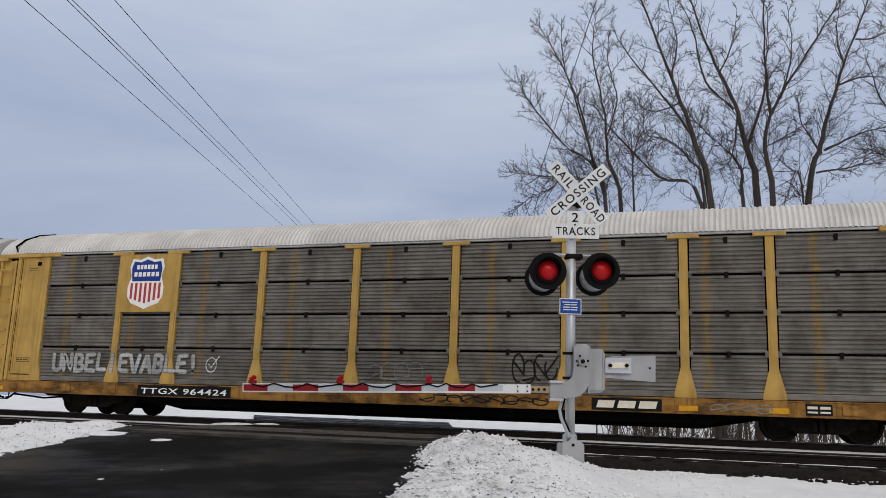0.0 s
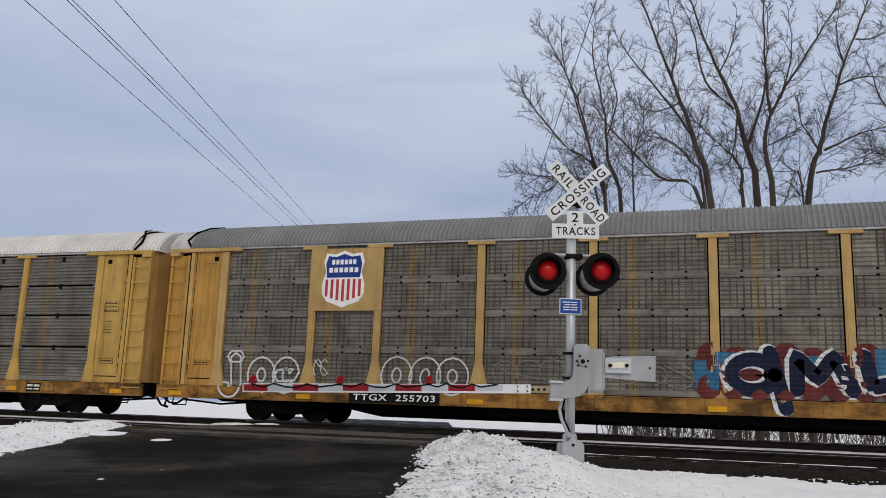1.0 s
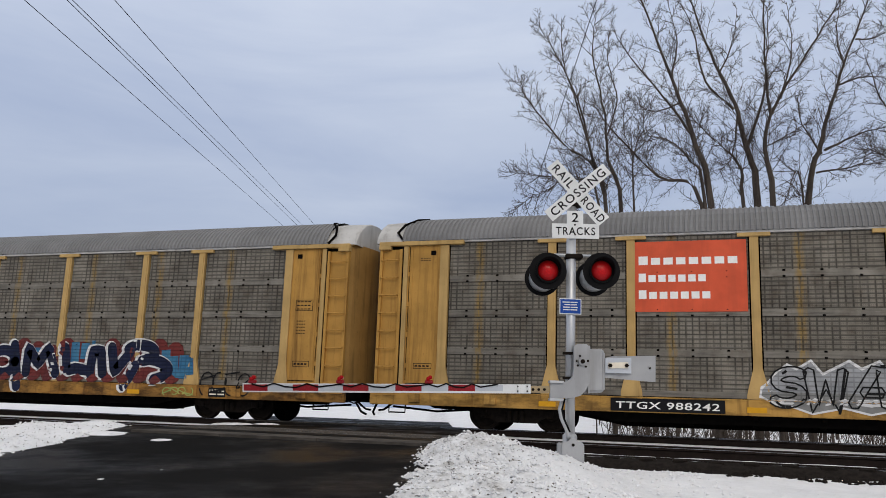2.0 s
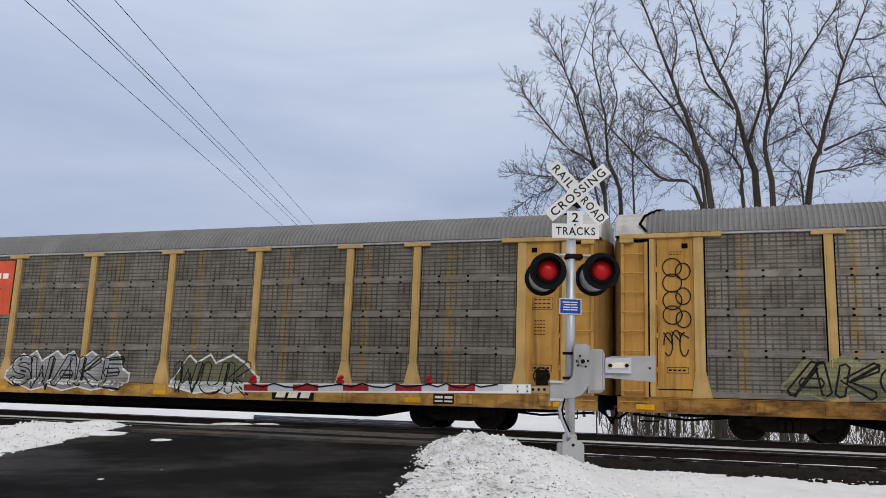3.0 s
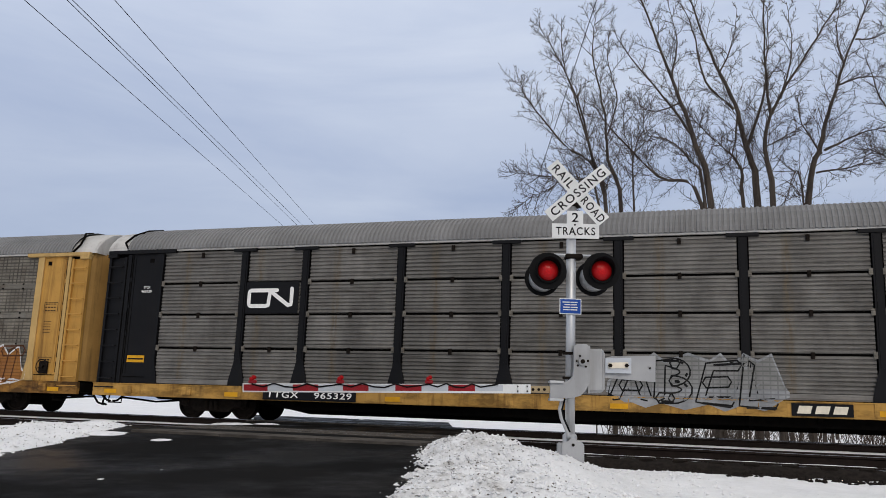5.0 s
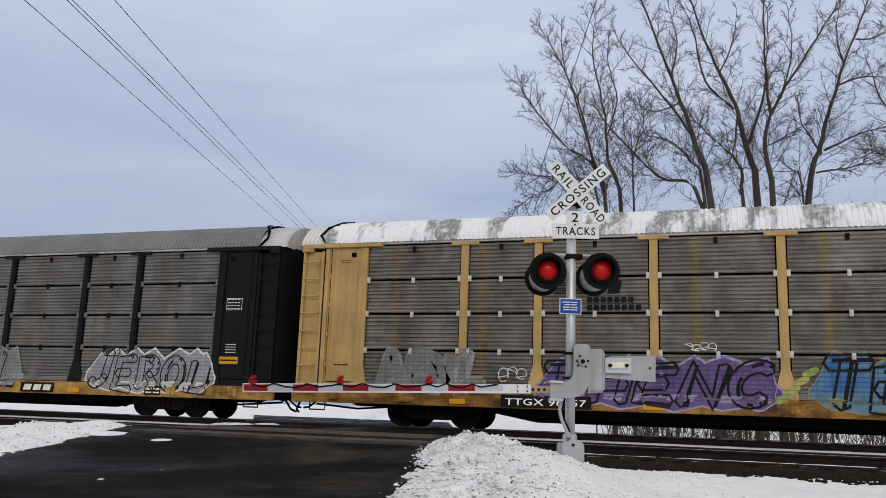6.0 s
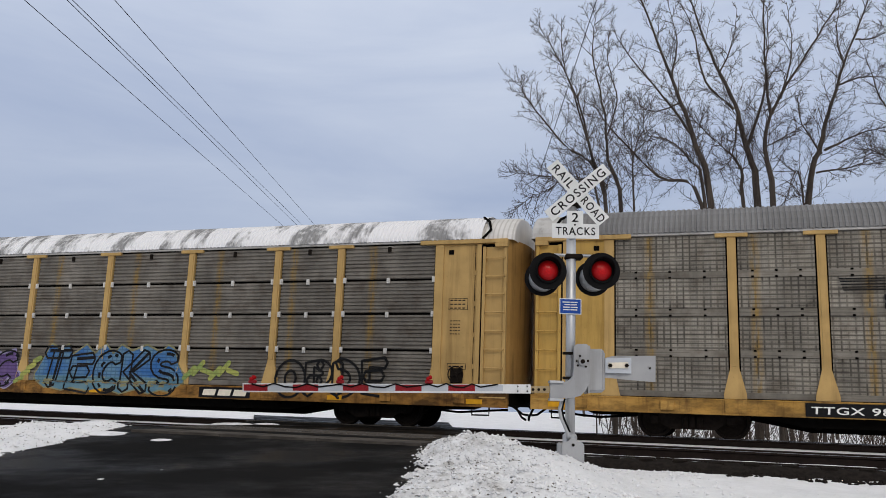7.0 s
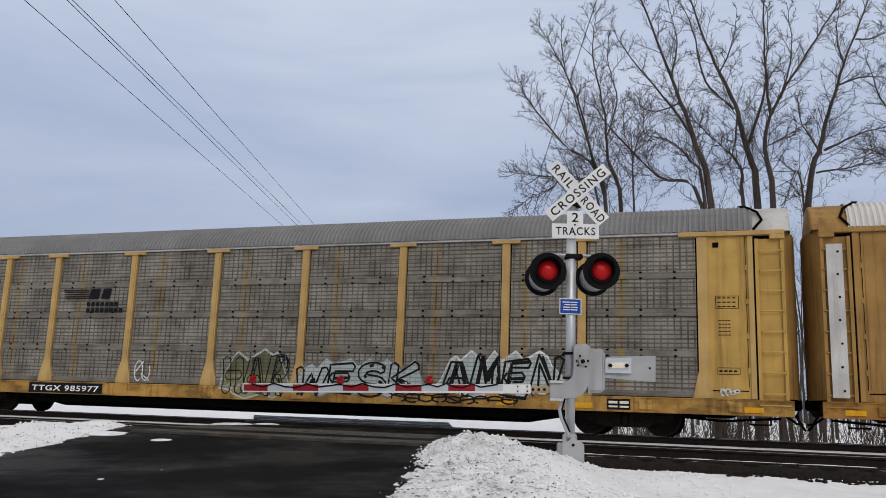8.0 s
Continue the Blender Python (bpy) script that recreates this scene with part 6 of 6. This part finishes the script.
def tree(x, y, limbs, seed, label):
    """A bare tree. Each limb: its girth and the places, beside the foot and above the ground's datum, that it passes."""
    rnd = random.Random(seed)
    foot = land_z(x, y) - 0.15
    t = tagged(empty("bare_tree", pose(x, y, foot)), label, "tree", "roadside trees")
    wood, twigs = Wood(), Wood()
    for n, (girth, *way) in enumerate(limbs):
        deep = 0.0 if n == 0 else rnd.uniform(-1.6, 1.6)
        pts = [Vector((a, deep * i / len(way), b - foot)) for i, (a, b) in enumerate(way)]
        if way[0][1] < 9.0:
            pts.insert(0, Vector((0.0, 0.0, 0.0)))
        pts = [p + Vector((rnd.uniform(-0.03, 0.03), rnd.uniform(-0.05, 0.05), 0)) for p in curve(pts, 5)]
        wood.limb(pts, girth * (0.78 if way[0][1] < 9.0 else 0.5), 0.009, 8, 1.25)
        span = sum((b - a).length for a, b in zip(pts, pts[1:]))
        sprout(wood, twigs, pts, girth, 2, rnd, min(1.9, 0.7 + span * 0.12), int(6 + span * 2.2), 0.22 if n == 0 else 0.08)
    tr = new("trunk", wood.mesh("trunk", BARK))
    tr.parent = t
    cr = new("crown", twigs.mesh("crown", TWIG))
    cr.parent = t
    tagged(cr, "mesh of fine bare twigs")
    return t


tree(-4.1, 10.4, ((0.13, (-0.3, 8.0), (-0.8, 10.0), (-1.8, 13.4), (-3.1, 15.9)), (0.13, (0.2, 8.0), (-0.2, 9.9), (-0.3, 11.6), (-0.7, 13.9), (-0.5, 15.5)), (0.10, (-0.4, 8.6), (-2.0, 10.8), (-3.4, 12.7), (-4.0, 13.8)), (0.10, (-0.8, 9.8), (-1.3, 12.1), (-2.0, 14.0), (-2.1, 16.0)), (0.08, (-0.6, 8.3), (-1.5, 9.4), (-2.9, 9.7), (-4.5, 10.1)), (0.07, (-0.3, 10.9), (0.1, 12.3), (-0.2, 13.7), (-0.2, 14.9)), (0.06, (-1.2, 8.9), (-2.5, 8.9), (-3.7, 8.3))), 11, "tall bare winter tree with spreading grey limbs")
tree(-3.6, 12.2, ((0.07, (0.0, 8.4), (0.0, 10.6), (0.4, 11.9), (0.3, 13.0)), (0.05, (0.0, 10.5), (-0.4, 11.8), (-0.3, 13.1))), 12, "slim bare winter tree behind the track")
tree(-0.6, 10.6, ((0.20, (-0.1, 8.1), (-0.7, 10.8), (-1.4, 13.1), (-2.5, 16.4), (-2.8, 17.6)), (0.13, (-0.4, 8.1), (-1.9, 9.2), (-3.6, 11.1), (-4.2, 12.0)), (0.11, (-0.7, 10.8), (-1.8, 12.6), (-3.2, 14.7), (-3.8, 16.0)), (0.11, (-0.3, 8.3), (-0.8, 9.9), (-1.7, 10.9), (-2.5, 10.9)), (0.08, (-1.4, 13.1), (-1.2, 14.5), (-1.5, 16.3)), (0.07, (-1.1, 12.1), (-2.1, 11.8), (-3.1, 12.5))), 13, "large bare winter tree with a leaning trunk")
tree(0.7, 10.9, ((0.20, (0.2, 8.1), (-0.1, 10.2), (-0.5, 12.0), (-1.3, 14.1), (-2.0, 16.4), (-2.2, 17.4)), (0.13, (-0.1, 10.4), (0.5, 12.1), (0.7, 14.1), (0.8, 16.0)), (0.12, (-0.5, 11.8), (-1.5, 12.9), (-1.9, 14.9), (-2.5, 16.4)), (0.12, (-0.3, 8.1), (-0.4, 9.6), (-1.4, 10.8), (-2.1, 11.6)), (0.07, (-1.0, 13.2), (-0.5, 14.5), (-0.3, 16.1)), (0.08, (-0.4, 11.6), (-0.6, 10.1), (-1.2, 9.3))), 14, "large bare winter tree with forked stems")
tree(1.4, 10.5, ((0.16, (0.0, 8.1), (-0.2, 9.8), (-0.0, 11.3), (1.1, 13.2), (2.4, 15.3), (2.8, 16.2)), (0.11, (-0.0, 11.3), (-0.1, 13.1), (-0.1, 15.8), (-0.1, 16.6)), (0.07, (0.4, 11.9), (0.8, 13.7), (0.7, 15.4)), (0.07, (-0.1, 10.2), (0.5, 10.6), (1.3, 11.2))), 15, "tall bare winter tree with rising limbs")
tree(2.4, 11.2, ((0.17, (0.2, 8.2), (0.7, 10.3), (1.0, 11.5), (1.6, 13.3), (2.5, 15.7), (2.9, 16.6)), (0.10, (0.8, 10.1), (1.9, 10.5), (2.9, 10.6)), (0.09, (0.0, 8.9), (-0.6, 8.2)), (0.09, (1.3, 12.5), (2.2, 12.7), (3.2, 12.5)), (0.08, (0.7, 10.0), (0.1, 11.0), (-0.1, 12.0)), (0.08, (1.6, 13.3), (1.4, 14.5), (1.6, 15.8)), (0.08, (0.5, 9.3), (1.6, 9.3), (2.7, 9.6)), (0.07, (2.0, 14.2), (2.7, 14.3), (3.5, 14.8))), 16, "bare winter tree leaning over the field")
tree(6.3, 12.0, ((0.15, (-0.0, 8.2), (-0.3, 10.7), (-0.4, 13.3), (-0.6, 16.0)), (0.10, (-0.2, 10.1), (-1.1, 12.1), (-1.6, 13.7)), (0.10, (-0.1, 8.7), (-0.9, 9.9), (-1.6, 10.4))), 17, "bare winter tree at the edge of the wood")


def far_wood():
    """Thin growth behind the trees, beyond counting."""
    rnd = random.Random(5)
    twigs = Wood()
    for i in range(150):
        dist, ang = rnd.uniform(38, 95), radians(rnd.uniform(-9.5, 14))
        if dist < 46:
            ang = radians(rnd.uniform(-5.5, 14))
        x, y = dist * math.sin(ang), -20.97 + dist * math.cos(ang)
        h = dist * rnd.uniform(0.12, 0.25)
        if rnd.random() < 0.3:
            h *= 0.5
        p = Vector((x, y, land_z(x, y) - 0.1))
        pts = bent(p, Vector((rnd.uniform(-0.12, 0.12), 0, 1)), h, 6, rnd, 0.1, 0.07)
        g = rnd.uniform(0.04, 0.12)
        twigs.limb(pts, g, 0.015, 5)
        sprout(twigs, twigs, pts, g, 1, rnd, h * 0.30, 20, 0.15)
    o = new("distant_wood", twigs.mesh("distant_wood", TWIG))
    tagged(o, "bare brush and thin trees of a winter wood", "woods", kind="stuff")


far_wood()


# ---------------------------------------------------------------- wires over the road
def overhead_wire(w0, h0, s0, w1, h1, s1):
    """A cable along the road, between two places given by distance across, height and distance along."""
    pts = []
    d = (s1 - s0)
    for i in range(-6, 60):
        f = i / 16 if i < 20 else 1.25 * 1.11 ** (i - 20)
        if s0 + d * f > 170:
            break
        p = AWAY * (s0 + d * f) + ACROSS * (w0 + (w1 - w0) * f)
        pts.append((p.x, p.y - 20.97, h0 + (h1 - h0) * f))
    part_ = tube(bmesh.new(), pts, 0.0068, 5)
    o = part("overhead_wire", part_, MATT, None, "", True)
    tagged(o, "thin black overhead cable along the road", "cable", "overhead cables", "structure")


def wire_line(xa, ya, xb, yb, s0, s1):
    f = 1520.5
    overhead_wire((xa - 784) / f * s0, 0.30 + (709 + (xa) * 0.0362 - ya) / f * s0, s0, (xb - 784) / f * s1, 0.30 + (709 + xb * 0.0362 - yb) / f * s1, s1)


wire_line(19, 0, 488, 395, 14.0, 36.3)
wire_line(95, 0, 513, 393, 14.0, 35.6)
wire_line(105, 0, 522, 392, 14.0, 36.0)
wire_line(180, 0, 546, 393, 14.0, 36.0)
wire_line(1047, 0, 985, 205, 14.0, 18.3)


# ---------------------------------------------------------------- loose bits on the snow and the crossing
GRIT = plain("brown_grit", (0.15, 0.13, 0.11), 0.95, 0, 0.6, 30)


def undergrowth():
    """Brush at the foot of the trees, beyond counting."""
    rnd = random.Random(17)
    brush = Wood()
    for i in range(620):
        x, y = rnd.uniform(-4.6, 12.0), rnd.uniform(7.5, 22.0)
        h = rnd.uniform(0.35, 1.9)
        p = Vector((x, y, land_z(x, y) - 0.05))
        pts = bent(p, Vector((rnd.uniform(-0.5, 0.5), rnd.uniform(-0.3, 0.3), 1)), h, 4, rnd, 0.0, 0.22)
        brush.limb(pts, 0.016, 0.005, 3)
        sprout(brush, brush, pts, 0.012, 0, rnd, h * 0.5, 7, 0.1)
    tagged(new("undergrowth", brush.mesh("undergrowth", STRAW)), "brown winter brush and dead weeds in the snow", "undergrowth", kind="stuff")


STRAW = plain("dead_brush", (0.065, 0.048, 0.036), 0.9, 0, 0.4, 2, 0)
undergrowth()


def snow_patch(x, y, wide, deep, seed):
    """A low leftover of snow on the crossing."""
    rnd = random.Random(seed)
    bm = bmesh.new()
    n, rings = 22, []
    for f, h in ((1.0, -0.01), (0.82, 0.022), (0.5, 0.045), (0.15, 0.05)):
        ring = []
        for j in range(n):
            a = 2 * math.pi * j / n
            r = f * (1 + 0.30 * fuzz(math.cos(a) * 1.5, math.sin(a) * 1.5, 1.0, seed) + rnd.uniform(-0.06, 0.06))
            p = Vector((math.cos(a) * wide * r, math.sin(a) * deep * r))
            ring.append(bm.verts.new((x + p.x, y + p.y, road_z(y + p.y) + h * min(1.0, wide / 0.4) * 0.6 * (1 + rnd.uniform(-0.3, 0.3)))))
        rings.append(ring)
    for a, b in zip(rings, rings[1:]):
        for j in range(n):
            bm.faces.new((a[j], a[(j + 1) % n], b[(j + 1) % n], b[j]))
    bm.faces.new(rings[-1])
    o = part("snow_patch", tidy(bm), SNOW, None, "", True)
    tagged(o, "grimy leftover patch of snow on the asphalt", "snow", "snow patches on the crossing", "structure")


for spot in ((-11.5, -2.6, 0.50, 0.55, 1), (-11.0, -1.9, 0.3, 0.35, 2), (-8.74, -9.07, 0.19, 0.16, 3), (-6.76, -12.79, 0.04, 0.04, 4), (-6.60, -11.92, 0.03, 0.03, 5), (-10.4, -8.6, 0.7, 0.35, 6)):
    snow_patch(*spot)


def chunks():
    """Clods of ice, gravel and dirt on the ploughed heap."""
    rnd = random.Random(9)
    bm = bmesh.new()
    for kind, mat, count, size in (("gravel", GRIT, 1300, (0.004, 0.015)), ("ice_clods", SNOW, 4200, (0.008, 0.034))):
        verts, faces = [], []
        done = 0
        while done < count:
            s = rnd.uniform(6.5, 13.6)
            w = rnd.gauss(0.55, 0.7) - 0.03 * (13 - s)
            if kind == "ice_clods" and rnd.random() < 0.4:
                w = rnd.uniform(-0.5, 4)
            p = AWAY * s + ACROSS * w
            x, y = p.x, p.y - 20.97
            edge = -0.12 - 0.05 * (13 - s)
            if not -16.5 < y < -6.7 or w > 4.5 or w < edge - abs(rnd.gauss(0, 0.12)):
                continue
            r = rnd.uniform(*size) * (0.7 + 0.6 * rnd.random())
            z = max(land_z(x, y), road_z(y) if w < 0.4 else -9) + r * 0.2
            k = len(verts)
            for dx, dy, dz in ((1, 0, 0), (-1, 0, 0), (0, 1, 0), (0, -1, 0), (0, 0, 1), (0, 0, -1)):
                verts.append((x + dx * r * rnd.uniform(0.6, 1.3), y + dy * r * rnd.uniform(0.6, 1.3), z + dz * r * rnd.uniform(0.5, 0.9)))
            for a in (0, 1):
                for b in (2, 3):
                    for c in (4, 5):
                        faces.append((k + a, k + b, k + c))
            done += 1
        me = bpy.data.meshes.new(kind)
        me.from_pydata(verts, [], faces)
        me.materials.append(mat)
        tagged(new(kind, me), "dark grit strewn over the ploughed snow" if kind == "gravel" else "broken lumps of old snow and ice", "debris", kind="stuff")


chunks()


def verge_lumps(name, mat, count, small, large, seed, label):
    """Broken snow and grit along the ploughed edge across the road."""
    rnd = random.Random(seed)
    verts, faces = [], []
    for i in range(count):
        x, y = rnd.uniform(-16.0, -6.5), rnd.uniform(-14.0, -6.9)
        if ACROSS.dot(Vector((x, y + 20.97))) > -3.0:
            continue
        over = land_z(x, y) - road_z(y)
        if over < -0.03 or rnd.random() < over * 5:
            continue
        r = rnd.uniform(small, large) * rnd.uniform(0.5, 1.0)
        z = max(land_z(x, y), road_z(y)) + r * 0.2
        k = len(verts)
        for dx, dy, dz in ((1, 0, 0), (-1, 0, 0), (0, 1, 0), (0, -1, 0), (0, 0, 1), (0, 0, -1)):
            verts.append((x + dx * r * rnd.uniform(0.6, 1.5), y + dy * r * rnd.uniform(0.6, 1.5), z + dz * r * rnd.uniform(0.4, 0.8)))
        faces += [(k + a, k + b, k + c) for a in (0, 1) for b in (2, 3) for c in (4, 5)]
    me = bpy.data.meshes.new(name)
    me.from_pydata(verts, [], faces)
    me.materials.append(mat)
    tagged(new(name, me), label, "debris", kind="stuff")


verge_lumps("snow_lumps", SNOW, 5200, 0.010, 0.045, 51, "broken lumps of snow along the ploughed verge")
verge_lumps("verge_grit", GRIT, 3200, 0.005, 0.022, 52, "dark grit over the ploughed snow verge")


def motor_car():
    """A dark car waiting far down the road with its headlamps on."""
    p = AWAY * 143 + ACROSS * 1.55
    y = p.y - 20.97
    car = tagged(empty("motor_car", pose(p.x, y, land_z(p.x, y), 0, 0, 19)), "dark car far down the road with headlamps lit", "car")
    bm = prism(bmesh.new(), [(-2.2, 0.35), (2.2, 0.35), (2.25, 0.8), (1.2, 0.95), (0.6, 1.5), (-1.3, 1.5), (-2.0, 1.0), (-2.25, 0.9)], -0.9, 0.9, "yz")
    part("body", tidy(bm), MATT, car)
    glow = Nodes("headlamp")
    glow.b.inputs["Emission Color"].default_value = (1, 0.95, 0.85, 1)
    glow.b.inputs["Emission Strength"].default_value = 4.0
    lamp = glow.done((0.8, 0.8, 0.8), 0.2)
    for x in (-0.62, 0.62):
        part("headlamp", turned(bmesh.new(), [(-2.30, 0.10), (-2.24, 0.13), (-2.2, 0.13)], 10, (x, 0, 0.72)), lamp, car, "lit headlamp")
        for yy in (-1.35, 1.35):
            part("wheel", turned(bmesh.new(), [(-0.1, 0.3), (-0.08, 0.34), (0.08, 0.34), (0.1, 0.3)], 14, (x * 1.25, yy, 0.34), "x"), MATT, car)


motor_car()


# ---------------------------------------------------------------- what moves
def motions():
    for i, car in enumerate(cars):
        x = START + SPACING * (i - 1) + SLACK.get(i, 0.0)
        walk(car, [(t, pose(x - SPEED * t + SLOWING * t * t, MAIN_Y, 0)) for t in range(9)])
    for axle in axles:
        at0 = axle.matrix_basis.translation.copy()
        walk(axle, [(i / FPS, pose(at0.x, at0.y, at0.z, 0, -88.0 * i, 0)) for i in range(8 * FPS + 1)])


motions()
